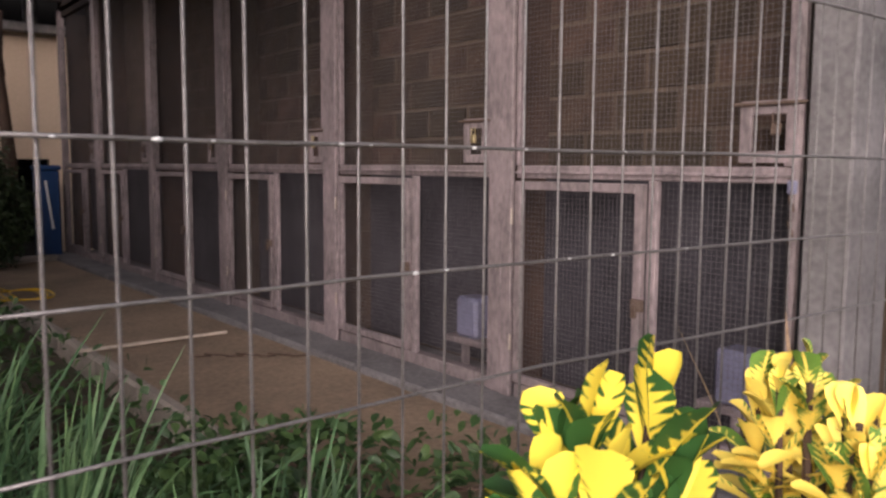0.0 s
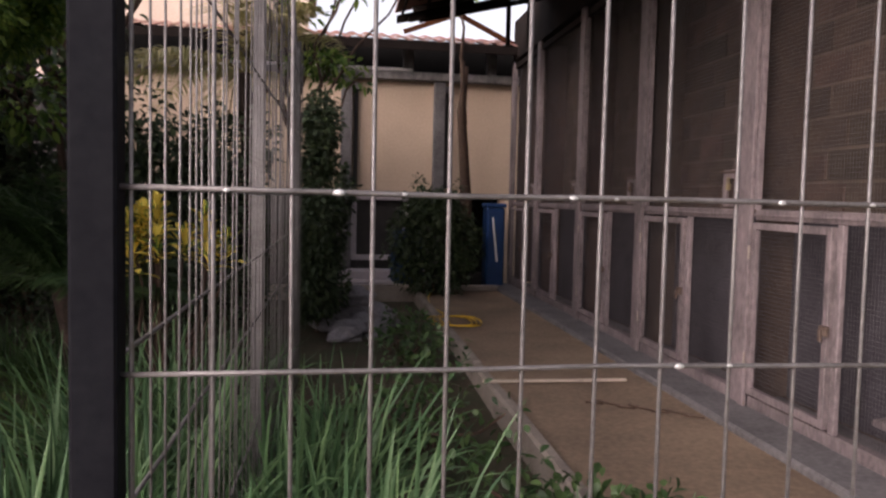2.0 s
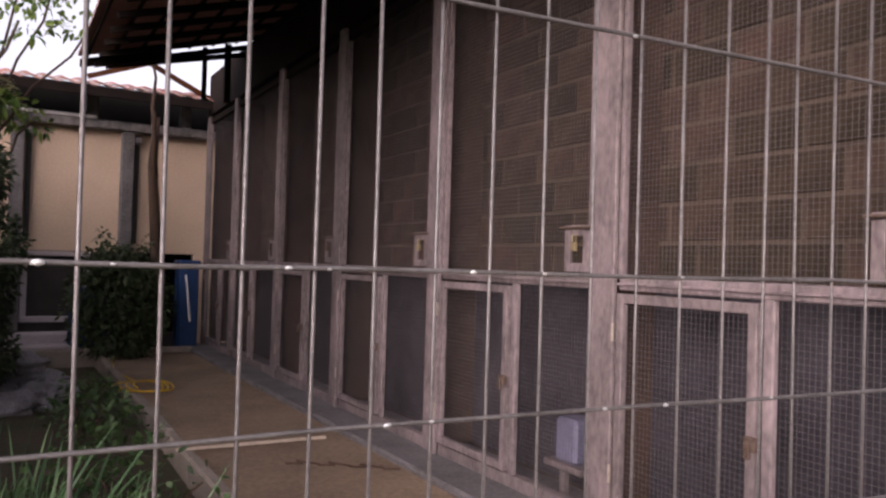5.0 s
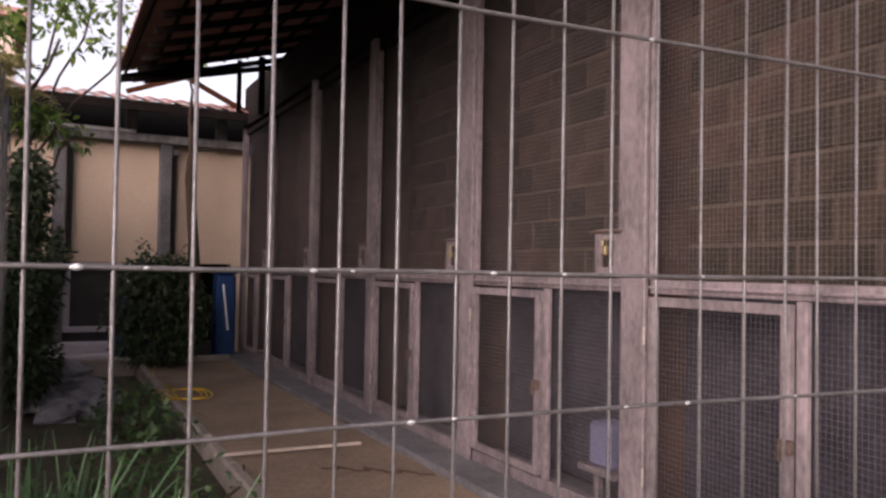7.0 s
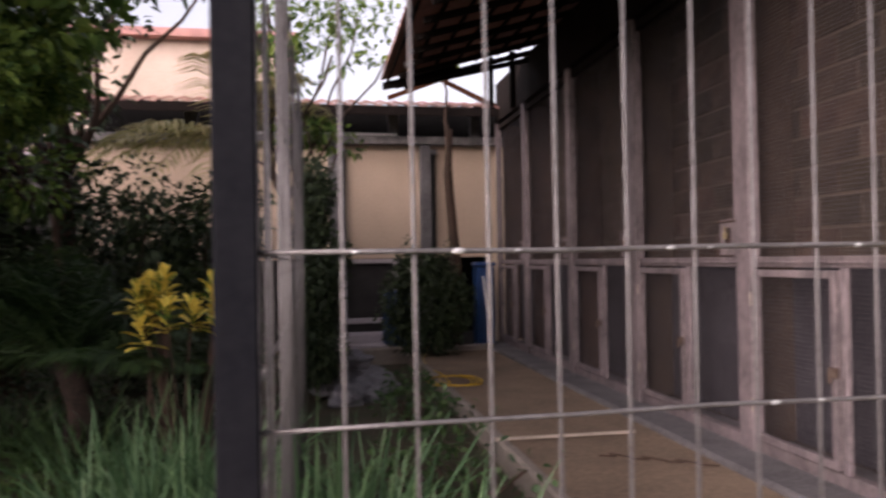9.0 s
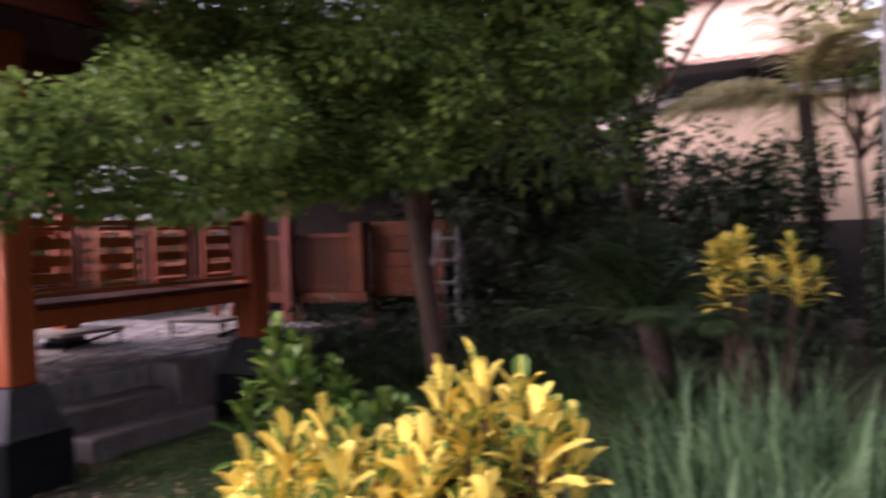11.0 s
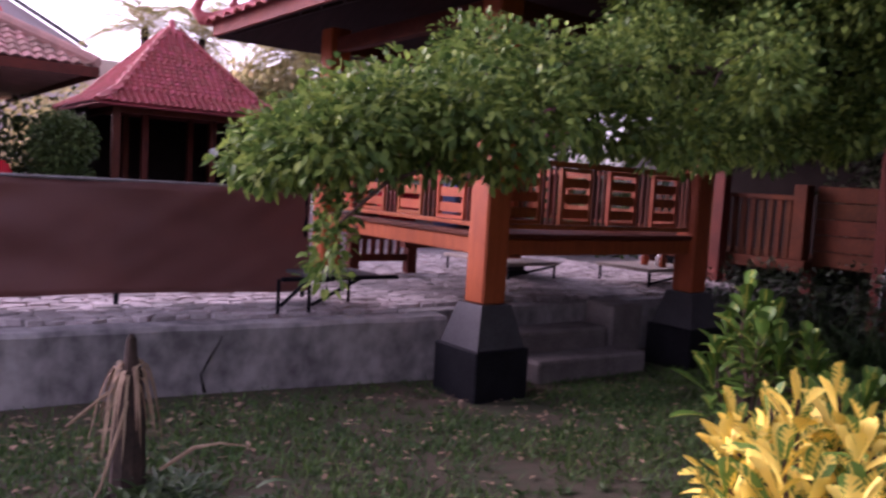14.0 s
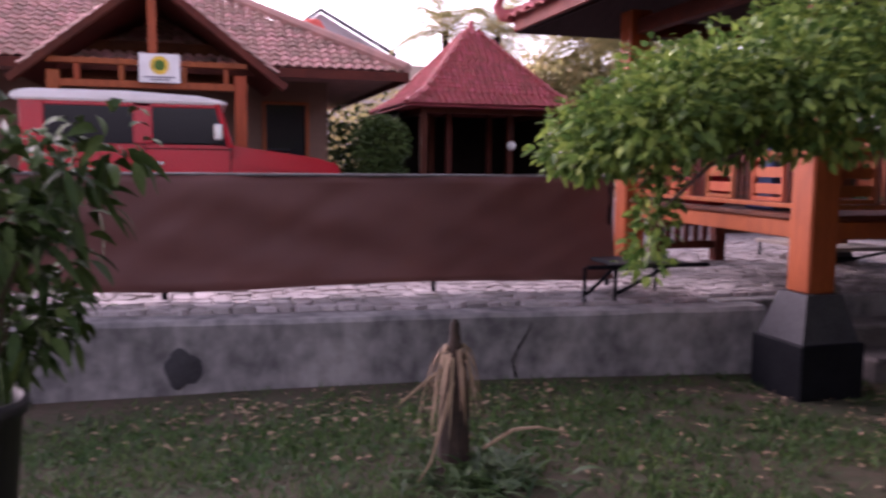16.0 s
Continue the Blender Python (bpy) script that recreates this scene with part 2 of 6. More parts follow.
M_CROTON = croton_mat("variegated_croton_leaf", (0.84, 0.66, 0.07), (0.03, 0.095, 0.022), 0.3)
M_CROTONY = croton_mat("yellow_croton_leaf", (0.9, 0.7, 0.13), (0.11, 0.21, 0.035), 0.42)
M_CROTONG = croton_mat("green_croton_leaf", (0.3, 0.3, 0.05), (0.055, 0.125, 0.016), -0.25)

# ---- building helpers ----


def thing(name, x, y, z, label, category, group="", turn=0.0):
    ob = new(name)
    ob.empty_display_size = 0.1
    ob.matrix_basis = pose(x, y, z, 0, 0, turn)
    return tagged(ob, label, category, group)


def place(ob, parent):
    """Parent an object whose mesh is in world metres."""
    if parent is not None:
        ob.parent = parent
        if parent.type == "EMPTY":
            ob.matrix_parent_inverse = parent.matrix_basis.inverted()
    return ob


def link_mesh(name, me, material, parent=None, label=""):
    if not me.materials:
        me.materials.append(material)
    ob = place(new(name, me), parent)
    return tagged(ob, label)


def part(name, bm, material, parent=None, label="", smooth=False):
    me = bpy.data.meshes.new(name)
    bm.normal_update()
    bm.to_mesh(me)
    bm.free()
    if smooth:
        me.polygons.foreach_set("use_smooth", [True] * len(me.polygons))
    return link_mesh(name, me, material, parent, label)


def box(bm, lo, hi, m=None, bev=0.0):
    c = [(a + b) / 2 for a, b in zip(lo, hi)]
    d = [abs(b - a) for a, b in zip(lo, hi)]
    t = Matrix.Translation(c) @ Matrix.Diagonal((*d, 1))
    r = bmesh.ops.create_cube(bm, size=1, matrix=(m @ t) if m else t)
    if bev:
        es = {e for v in r["verts"] for e in v.link_edges}
        bmesh.ops.bevel(bm, geom=list(es), offset=bev, segments=1, affect="EDGES", clamp_overlap=True)
    return bm


def boxes(*dims, m=None, bev=0.0):
    bm = bmesh.new()
    for lo, hi in dims:
        box(bm, lo, hi, m, bev)
    return bm


def solid(name, lo, hi, material, parent=None, label="", bev=0.006, m=None):
    return part(name, boxes((lo, hi), bev=bev, m=m), material, parent, label)


def tube(bm, pts, radii, n=8, cap=True):
    """A round, tapering limb through the points."""
    pts = [Vector(p) for p in pts]
    if isinstance(radii, (int, float)):
        radii = [radii] * len(pts)
    rings = []
    side = None
    for i, p in enumerate(pts):
        d = (pts[min(i + 1, len(pts) - 1)] - pts[max(i - 1, 0)]).normalized()
        if side is None:
            side = d.orthogonal().normalized()
        side = (side - d * side.dot(d)).normalized()
        up = d.cross(side)
        rings.append([bm.verts.new(p + (side * math.cos(a) + up * math.sin(a)) * radii[i]) for a in [2 * math.pi * k / n for k in range(n)]])
    for a, b in zip(rings, rings[1:]):
        for k in range(n):
            bm.faces.new((a[k], a[(k + 1) % n], b[(k + 1) % n], b[k]))
    if cap:
        bm.faces.new(rings[0][::-1])
        bm.faces.new(rings[-1])
    return bm


def lathe(bm, prof, x, y, n=20):
    """A turned form: (radius, height) pairs."""
    rings = [[bm.verts.new((x + r * math.cos(2 * math.pi * k / n), y + r * math.sin(2 * math.pi * k / n), z)) for k in range(n)] for r, z in prof]
    for a, b in zip(rings, rings[1:]):
        for k in range(n):
            bm.faces.new((a[k], a[(k + 1) % n], b[(k + 1) % n], b[k]))
    bm.faces.new(rings[0][::-1])
    bm.faces.new(rings[-1])
    return bm


def raw(name, verts, faces, material, parent=None, label="", uvs=None, smooth=False):
    me = bpy.data.meshes.new(name)
    me.from_pydata(np.asarray(verts).tolist(), [], faces if isinstance(faces, list) else faces.tolist())
    if uvs is not None:
        layer = me.uv_layers.new(name="UVMap")
        layer.data.foreach_set("uv", np.asarray(uvs, dtype=np.float32).ravel())
    if smooth:
        me.polygons.foreach_set("use_smooth", [True] * len(me.polygons))
    return link_mesh(name, me, material, parent, label)


def bars(name, segs, r, material, parent=None, label=""):
    """Many thin square bars in one mesh: pairs of end points."""
    a = np.array([s[0] for s in segs], float)
    b = np.array([s[1] for s in segs], float)
    d = b - a
    d /= np.linalg.norm(d, axis=1)[:, None]
    ref = np.where(np.abs(d[:, 2:3]) > 0.9, np.array([[1.0, 0, 0]]), np.array([[0, 0, 1.0]]))
    u = np.cross(d, ref)
    u /= np.linalg.norm(u, axis=1)[:, None]
    w = np.cross(d, u)
    v = np.stack([e + s * u * r + q * w * r for e in (a, b) for s, q in ((1, 1), (-1, 1), (-1, -1), (1, -1))], 1).reshape(-1, 3)
    q = np.array([[0, 1, 5, 4], [1, 2, 6, 5], [2, 3, 7, 6], [3, 0, 4, 7]])
    f = (np.arange(len(a))[:, None, None] * 8 + q).reshape(-1, 4)
    return raw(name, v, f, material, parent, label)


def unit(v):
    return v / np.maximum(np.linalg.norm(v, axis=1), 1e-6)[:, None]


OVAL = (0.0, 0.75, 1.0, 0.7, 0.0)
STRAP = (0.25, 0.45, 0.68, 0.9, 1.0, 0.95, 0.4)
BLADE = (0.8, 1.0, 0.85, 0.6, 0.05)
SMALL = (0.0, 1.0, 0.0)


def blades(name, P, D, L, W, bend, material, parent=None, label="", prof=SMALL, fold=0.15, rng=None, flat=None):
    """Leaves or blades of grass, each its own island: base, direction, length, width, droop."""
    rng = rng or np.random.default_rng(1)
    P, D = np.asarray(P, float), unit(np.asarray(D, float))
    n, k = len(P), len(prof)
    L, W, bend = (np.broadcast_to(np.asarray(a, float), (n,)) for a in (L, W, bend))
    side = np.cross(D, np.array([0, 0, 1.0])) + rng.normal(0, 0.25 if flat is None else flat, (n, 3))
    side = unit(side - D * (side * D).sum(1)[:, None])
    nor = np.cross(side, D)
    s = np.linspace(0, 1, k)
    mid = P[:, None] + L[:, None, None] * (D[:, None] * s[None, :, None])
    mid[:, :, 2] -= (L * bend)[:, None] * s[None] ** 2
    half = W[:, None] / 2 * np.array(prof)[None] + 0.0005
    e = side[:, None] * half[:, :, None]
    lift = nor[:, None] * (half * fold * 2)[:, :, None]
    v = np.stack([mid - e + lift, mid, mid + e + lift], 2).reshape(-1, 3)
    q = []
    for i in range(k - 1):
        for j in (0, 1):
            q.append([i * 3 + j, i * 3 + j + 1, i * 3 + j + 4, i * 3 + j + 3])
    f = (np.arange(n)[:, None, None] * (3 * k) + np.array(q)[None]).reshape(-1, 4)
    u1 = np.array([[(c // 3) / (k - 1), (c % 3) / 2] for row in q for c in row])
    return raw(name, v, f, material, parent, label, uvs=np.tile(u1, (n, 1)), smooth=True)


def scatter(rng, centre, radii, n, shell=0.55):
    """Points in an uneven ellipsoid, more of them near its skin."""
    d = unit(rng.normal(0, 1, (n, 3)))
    r = rng.uniform(shell, 1, n) ** 0.7
    return np.asarray(centre) + d * r[:, None] * np.asarray(radii), d


def tiles(name, parent, origin, u, v, nu, nv, inside, single, joined, keep=120, size=(0.24, 0.3)):
    """Rows of curved roof tiles on a slope: u along the eave, v up the slope."""
    u, v = Vector(u).normalized(), Vector(v).normalized()
    w = u.cross(v)
    su, sv = size
    prof = [(-0.5, 0.0), (-0.25, 0.035), (0.0, 0.045), (0.25, 0.02), (0.5, 0.0)]
    cell = [(a * su * 1.04, b, h + (0.03 if b == 0 else 0.0)) for b in (0.0, sv * 1.12) for a, h in prof]
    cell += [(prof[i][0] * su * 1.04, 0.0, prof[i][1] + 0.012) for i in range(5)]
    fs = [[i, i + 1, i + 6, i + 5] for i in range(4)] + [[10 + i, 11 + i, i + 1, i] for i in range(4)]
    rot = Matrix((u, v, w)).transposed().to_4x4()
    me = bpy.data.meshes.new(name)
    me.from_pydata(cell, [], fs)
    me.materials.append(single)
    vs, ff, made = [], [], 0
    for j in range(nv):
        for i in range(nu):
            a, b = (i + 0.5) * su, j * sv
            if not inside(a, b):
                continue
            o = Vector(origin) + u * a + v * b + w * random.uniform(0, 0.008)
            if made < keep:
                ob = place(new("roof_tile", me), parent)
                ob.matrix_basis = Matrix.Translation(o) @ rot
                made += 1
            else:
                k = len(vs)
                vs += [o + rot.to_3x3() @ Vector(c) for c in cell]
                ff += [[k + q for q in f] for f in fs]
    if vs:
        tagged(raw("roof_tiles", vs, ff, joined, parent), kind="stuff")


def limb(rng, a, b, r0, r1, wob=0.08, n=6):
    a, b = np.asarray(a, float), np.asarray(b, float)
    t = np.linspace(0, 1, n)
    p = a + (b - a) * t[:, None] + rng.normal(0, wob, (n, 3)) * np.sin(np.pi * t)[:, None]
    return [tuple(q) for q in p], list(np.linspace(r0, r1, n))

# ---- ground ----
rg = np.random.default_rng(7)


def ground_height(x, y):
    """Lawn, a little uneven, rising slightly towards the cages and under the trees."""
    h = 0.03 * math.sin(0.9 * x + 0.4) * math.sin(0.8 * y + 1.1)
    h += 0.12 * max(0.0, min(1.0, (y - 2.5) / 4)) * max(0.0, min(1.0, (-0.5 - x) / 1.5)) * max(0.0, min(1.0, (x + 5.2) / 1.5))
    return h - 0.02


def make_ground():
    xs = [-400, -120, -60, -30, -16] + list(np.arange(-11, 4.01, 0.3)) + [8, 16, 40, 120, 400]
    ys = [-400, -120, -50, -20, -8] + list(np.arange(-4, 14.01, 0.3)) + [20, 40, 90, 200, 400]
    vs = [(x, y, ground_height(x, y) if -11 <= x <= 4 and -4 <= y <= 14 else -0.02) for y in ys for x in xs]
    nx = len(xs)
    fs = [[j * nx + i, j * nx + i + 1, (j + 1) * nx + i + 1, (j + 1) * nx + i] for j in range(len(ys) - 1) for i in range(nx - 1)]
    tagged(raw("ground", vs, fs, M_SOIL, smooth=True), "soil and thin lawn with bare patches", "ground", kind="structure")


make_ground()

# walk slab in front of the cages, its kerb, and the ledge on which the cages stand
XC = 2.93
ROW = Matrix.Translation((2.89, 2.9, 0)) @ Matrix.Rotation(-math.atan(0.048), 4, "Z") @ Matrix.Translation((-2.89, -2.9, 0))


def turn_row(ob):
    """The row of cages runs a little askew to the fence."""
    ob.matrix_basis = ROW @ ob.matrix_basis
    return ob


slab = tagged(solid("pavement_walk", (1.37, -1.5, -0.1), (3.6, 12.0, 0.12), M_WALK, bev=0.01), "dusty brown concrete walk along the cages", "walk", kind="structure")
kerb = tagged(new("kerb_walk"), "grey concrete kerb edging the walk", "kerb", kind="structure")
for i in range(14):
    y0 = -1.4 + i * 0.96
    k = solid("kerbstone", (1.275 + random.uniform(-.006, .006), y0, -0.1), (1.368, y0 + 0.945, 0.15 + random.uniform(-.008, .008)), M_KERB, kerb, bev=0.018)
tagged(solid("ledge", (2.58, 0.9, 0.11), (3.4, 12.6, 0.17), M_COLUMN, bev=0.015), "low stained concrete ledge under the cages", "ledge", kind="structure")
tagged(solid("kerb_end", (-2.5, 11.85, -0.1), (3.05, 12.0, 0.2), M_KERB, bev=0.02), "grey kerb across the end of the garden", "kerb", kind="structure")

# rear wall of concrete blocks
XR = 3.3
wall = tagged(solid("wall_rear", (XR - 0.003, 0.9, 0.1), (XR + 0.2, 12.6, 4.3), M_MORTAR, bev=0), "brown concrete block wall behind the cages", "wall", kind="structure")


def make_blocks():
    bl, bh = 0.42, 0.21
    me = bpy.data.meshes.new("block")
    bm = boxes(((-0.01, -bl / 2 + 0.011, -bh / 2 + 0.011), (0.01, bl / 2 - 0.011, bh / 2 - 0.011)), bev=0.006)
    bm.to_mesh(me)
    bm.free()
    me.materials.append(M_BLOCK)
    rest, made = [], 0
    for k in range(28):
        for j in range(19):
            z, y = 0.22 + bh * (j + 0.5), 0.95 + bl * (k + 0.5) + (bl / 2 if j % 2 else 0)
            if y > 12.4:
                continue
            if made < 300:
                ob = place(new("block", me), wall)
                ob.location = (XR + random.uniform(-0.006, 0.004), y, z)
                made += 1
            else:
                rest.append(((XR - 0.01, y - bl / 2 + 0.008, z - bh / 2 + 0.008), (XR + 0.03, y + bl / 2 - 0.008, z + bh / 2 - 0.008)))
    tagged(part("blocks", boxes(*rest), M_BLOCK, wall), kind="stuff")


make_blocks()
tagged(solid("column_concrete", (2.84, 0.9, 0.1), (3.2, 1.085, 4.0), M_COLUMN, bev=0.012), "grey plastered column at the end of the cages", "column", kind="structure")


def mesh_panel(name, y0, y1, z0, z1, x, parent, cell=0.027):
    segs = [((x, y, z0), (x, y, z1)) for y in np.arange(y0 + cell / 2, y1, cell)]
    segs += [((x - 0.002, y0, z), (x - 0.002, y1, z)) for z in np.arange(z0 + cell / 2, z1, cell)]
    return bars(name, segs, 0.00075, M_MESH, parent, "fine square wire mesh")


BAYS = (3.0, 4.9, 6.87, 8.81, 10.88, 12.6)


def make_cage(k):
    """One bay: far post, rails, a hinged lower door, a fixed lower panel, a tall upper panel and a lock plate."""
    y0, y1 = (BAYS[k - 1] if k else 1.165), BAYS[k]
    c = thing("animal_cage", XC, (y0 + y1) / 2, 0.2, "mesh animal cage with dusty pinkish grey frame", "cage", "row of cages")
    x0, x1 = XC - 0.03, XC + 0.05
    solid("post", (x0 - 0.02, y1 - 0.125, 0.17), (x0 + 0.03, y1, 3.75), M_FRAME, c, bev=0.008)
    solid("post_strip", (x0 - 0.032, y1 - 0.21, 0.17), (x0 - 0.002, y1 - 0.128, 3.7), M_FRAME, c, bev=0.006)
    if k == 0:
        solid("post", (x0 - 0.02, y0 - 0.035, 0.17), (x0 + 0.03, y0, 3.75), M_FRAME, c, bev=0.008)
    solid("middle_rail", (x0, y0, 1.43), (x1, y1 - 0.215, 1.5), M_FRAME, c, bev=0.006)
    solid("rail_lip", (x0 - 0.018, y0, 1.455), (x0 - 0.002, y1 - 0.215, 1.47), M_FRAME, c, bev=0.003)
    solid("bottom_rail", (x0, y0, 0.17), (x1, y1 - 0.215, 0.25), M_FRAME, c, bev=0.006)
    # rail coloured near black because roof shade hides the cage tops
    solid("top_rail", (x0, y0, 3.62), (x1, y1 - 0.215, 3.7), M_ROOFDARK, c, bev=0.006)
    yj = y1 - 1.12
    solid("middle_post", (x0, yj - 0.055, 0.25), (x0 + 0.035, yj, 1.43), M_FRAME, c, bev=0.006)
    # door
    d0, d1, z0, z1 = yj + 0.012, y1 - 0.228, 0.265, 1.415
    xd0, xd1 = XC - 0.055, XC - 0.015
    door = part("door", boxes(((xd0, d0, z0), (xd1, d0 + 0.048, z1)), ((xd0, d1 - 0.048, z0), (xd1, d1, z1)), ((xd0, d0 + 0.048, z1 - 0.048), (xd1, d1 - 0.048, z1)), ((xd0, d0 + 0.048, z0), (xd1, d1 - 0.048, z0 + 0.048)), bev=0.004), M_FRAME, c, "dusty door frame with wire mesh")
    mesh_panel("door_mesh", d0 + 0.05, d1 - 0.05, z0 + 0.05, z1 - 0.05, XC - 0.03, door)
    for z in (0.5, 1.22):
        bm = tube(bmesh.new(), [(xd0 - 0.012, d1 + 0.01, z - 0.05), (xd0 - 0.012, d1 + 0.01, z + 0.04)], 0.008, 8)
        part("hinge", bm, M_KERB, door, "pale painted hinge")
    bm = boxes(((xd0 - 0.03, d0 - 0.03, 0.8), (xd0, d0 + 0.035, 0.86)), ((xd0 - 0.045, d0 - 0.01, 0.77), (xd0 - 0.03, d0 + 0.02, 0.84)), bev=0.004)
    part("latch", bm, M_RUST, door, "rusty slide latch")
    # fixed panels
    mesh_panel("lower_mesh", y0, yj - 0.05, 0.22, 1.44, XC + 0.02, c)
    mesh_panel("upper_mesh", y0, y1 - 0.21, 1.49, 3.64, XC + 0.02, c)
    solid("upper_stile", (x0 - 0.01, y0 + 0.002, 1.5), (x0 + 0.012, y0 + 0.035, 3.6), M_FRAME, c, bev=0.004)
    solid("upper_stile", (x0 - 0.01, y1 - 0.245, 1.5), (x0 + 0.03, y1 - 0.215, 3.6), M_FRAME, c, bev=0.004)
    # lock plate with a window, bolt and padlock
    p0, p1, q0, q1 = y0 + (0.02 if k else -0.04), y0 + 0.24, 1.515, 1.775
    xp = x0 - 0.012
    pl = part("lock_plate", boxes(((xp, p0, q0), (xp + 0.02, p0 + 0.055, q1)), ((xp, p1 - 0.055, q0), (xp + 0.02, p1, q1)), ((xp, p0 + 0.055, q1 - 0.06), (xp + 0.02, p1 - 0.055, q1)), ((xp, p0 + 0.055, q0), (xp + 0.02, p1 - 0.055, q0 + 0.05)), bev=0.003), M_FRAME, c, "pinkish plate with a lock window")
    part("bolt", tube(bmesh.new(), [(xp - 0.015, p0 - 0.03, q1 - 0.015), (xp - 0.015, p1 + 0.02, q1 - 0.015)], 0.008, 8), M_RUST, pl, "rusty bolt")
    bm = boxes(((xp - 0.03, p0 + 0.085, 1.63), (xp - 0.008, p0 + 0.125, 1.68)), bev=0.005)
    tube(bm, [(xp - 0.02, p0 + 0.09, 1.68), (xp - 0.02, p0 + 0.09, 1.72), (xp - 0.02, p0 + 0.12, 1.72), (xp - 0.02, p0 + 0.12, 1.68)], 0.004, 6)
    part("padlock", bm, M_BRASS if k in (1, 2) else M_RUST, pl, "small padlock")
    # dark lower sheet, added to darken the cage behind the door
    solid("back_panel", (XR - 0.05, y0, 0.2), (XR - 0.02, y1 - 0.1, 1.47), M_BACK, c, "added dark grey sheet behind the lower mesh", bev=0.004)
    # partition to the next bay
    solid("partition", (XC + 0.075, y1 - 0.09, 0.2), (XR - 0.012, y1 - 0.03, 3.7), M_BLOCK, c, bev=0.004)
    return c


for k in range(6):
    make_cage(k)
# food tubs inside two cages
for y, w in ((3.36, 0.2), (1.44, 0.26)):
    tub = thing("plastic_tub", 3.12, y, 0.36, "pale blue plastic tub on a shelf in the cage", "tub", "tubs in the cages")
    bm = boxes(((3.02, y - w / 2, 0.4), (3.2, y + w / 2, 0.66)), bev=0.02)
    part("body", bm, M_LILAC, tub)
    solid("shelf", (3.0, y - w / 2 - 0.08, 0.36), (XR - 0.055, y + w / 2 + 0.08, 0.4), M_FRAME, tub)
    solid("bracket", (3.0, y - 0.02, 0.2), (3.05, y + 0.02, 0.36), M_FRAME, tub)

# two padlocks and a chain on the end frame
chain = thing("padlock_chain", 2.86, 1.14, 1.3, "rusty chain with pale padlock on the cage", "padlock")
for i in range(5):
    bm = bmesh.new()
    tube(bm, [(2.855 + 0.008 * math.cos(a), 1.14 + 0.012 * math.sin(a) * (i % 2), 1.4 - i * 0.05 + 0.03 * math.sin(a)) for a in np.linspace(0, 6.28, 9)], 0.004, 5)
    part("link", bm, M_RUST, chain)
part("padlock", boxes(((2.845, 1.12, 1.39), (2.866, 1.16, 1.445)), bev=0.006), M_LILAC, chain, "pale weathered padlock")

# ---- roof over the walk ----


def make_cage_roof():
    r = tagged(new("cage_roof"), "tiled lean-to roof over the cages, underside darkened for shade", "roof", kind="structure")
    ex, ez, rx, rz, ya, yb = 0.86, 3.92, 5.0, 5.02, -0.6, 10.6
    n = Vector((-(rz - ez), 0, rx - ex)).normalized()

    def at(f, y, h=0.0):
        return Vector((ex + (rx - ex) * f, y, ez + (rz - ez) * f)) + n * h
    # wavy tile sheet
    vs, fs, ny, nf = [], [], 220, 13
    for j in range(nf):
        for i in range(ny):
            y = ya + (yb - ya) * i / (ny - 1)
            for h in (0.05, 0.072):
                vs.append(at(j / (nf - 1), y, h + 0.028 * abs(math.sin(math.pi * (y / 0.21)))))
    for j in range(nf - 1):
        for i in range(ny - 1):
            a = (j * ny + i) * 2
            b = a + ny * 2
            fs += [[a, a + 2, b + 2, b], [a + 1, b + 1, b + 3, a + 3]]
    for i in range(ny - 1):
        fs.append([i * 2, i * 2 + 1, i * 2 + 3, i * 2 + 2])
    tagged(raw("tile_sheet", vs, fs, M_TILE, r, "old red clay tiles"), kind="stuff")
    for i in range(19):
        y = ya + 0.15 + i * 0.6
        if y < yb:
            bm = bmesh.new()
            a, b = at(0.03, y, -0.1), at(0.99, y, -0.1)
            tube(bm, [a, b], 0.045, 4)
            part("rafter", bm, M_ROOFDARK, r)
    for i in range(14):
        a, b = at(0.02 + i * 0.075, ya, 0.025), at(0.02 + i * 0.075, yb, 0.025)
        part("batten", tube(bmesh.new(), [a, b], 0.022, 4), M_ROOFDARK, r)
    # dark board filling the band that lies in roof shade
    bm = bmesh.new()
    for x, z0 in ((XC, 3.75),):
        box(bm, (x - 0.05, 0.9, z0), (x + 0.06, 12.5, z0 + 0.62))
    part("shade_board", bm, M_ROOFDARK, r)
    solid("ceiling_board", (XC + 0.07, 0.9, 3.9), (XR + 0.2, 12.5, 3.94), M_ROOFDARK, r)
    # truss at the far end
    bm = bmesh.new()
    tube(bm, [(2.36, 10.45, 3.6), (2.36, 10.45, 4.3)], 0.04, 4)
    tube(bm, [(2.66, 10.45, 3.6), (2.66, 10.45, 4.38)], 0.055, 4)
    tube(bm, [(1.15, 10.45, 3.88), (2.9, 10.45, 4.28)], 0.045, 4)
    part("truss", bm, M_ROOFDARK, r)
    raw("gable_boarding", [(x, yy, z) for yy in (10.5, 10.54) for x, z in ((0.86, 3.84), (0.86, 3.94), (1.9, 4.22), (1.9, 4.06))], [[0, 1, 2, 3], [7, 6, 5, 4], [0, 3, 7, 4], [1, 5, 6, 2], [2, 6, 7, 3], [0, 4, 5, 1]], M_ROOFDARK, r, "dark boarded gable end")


make_cage_roof()
for ob in list(scene.objects):
    if ob.parent is None and ob.name.split(".")[0] in ("pavement_walk", "kerb_walk", "ledge", "wall_rear", "column_concrete", "animal_cage", "plastic_tub", "padlock_chain", "cage_roof"):
        turn_row(ob)

# ---- wire fences ----
PX, PY = -0.265, 0.85


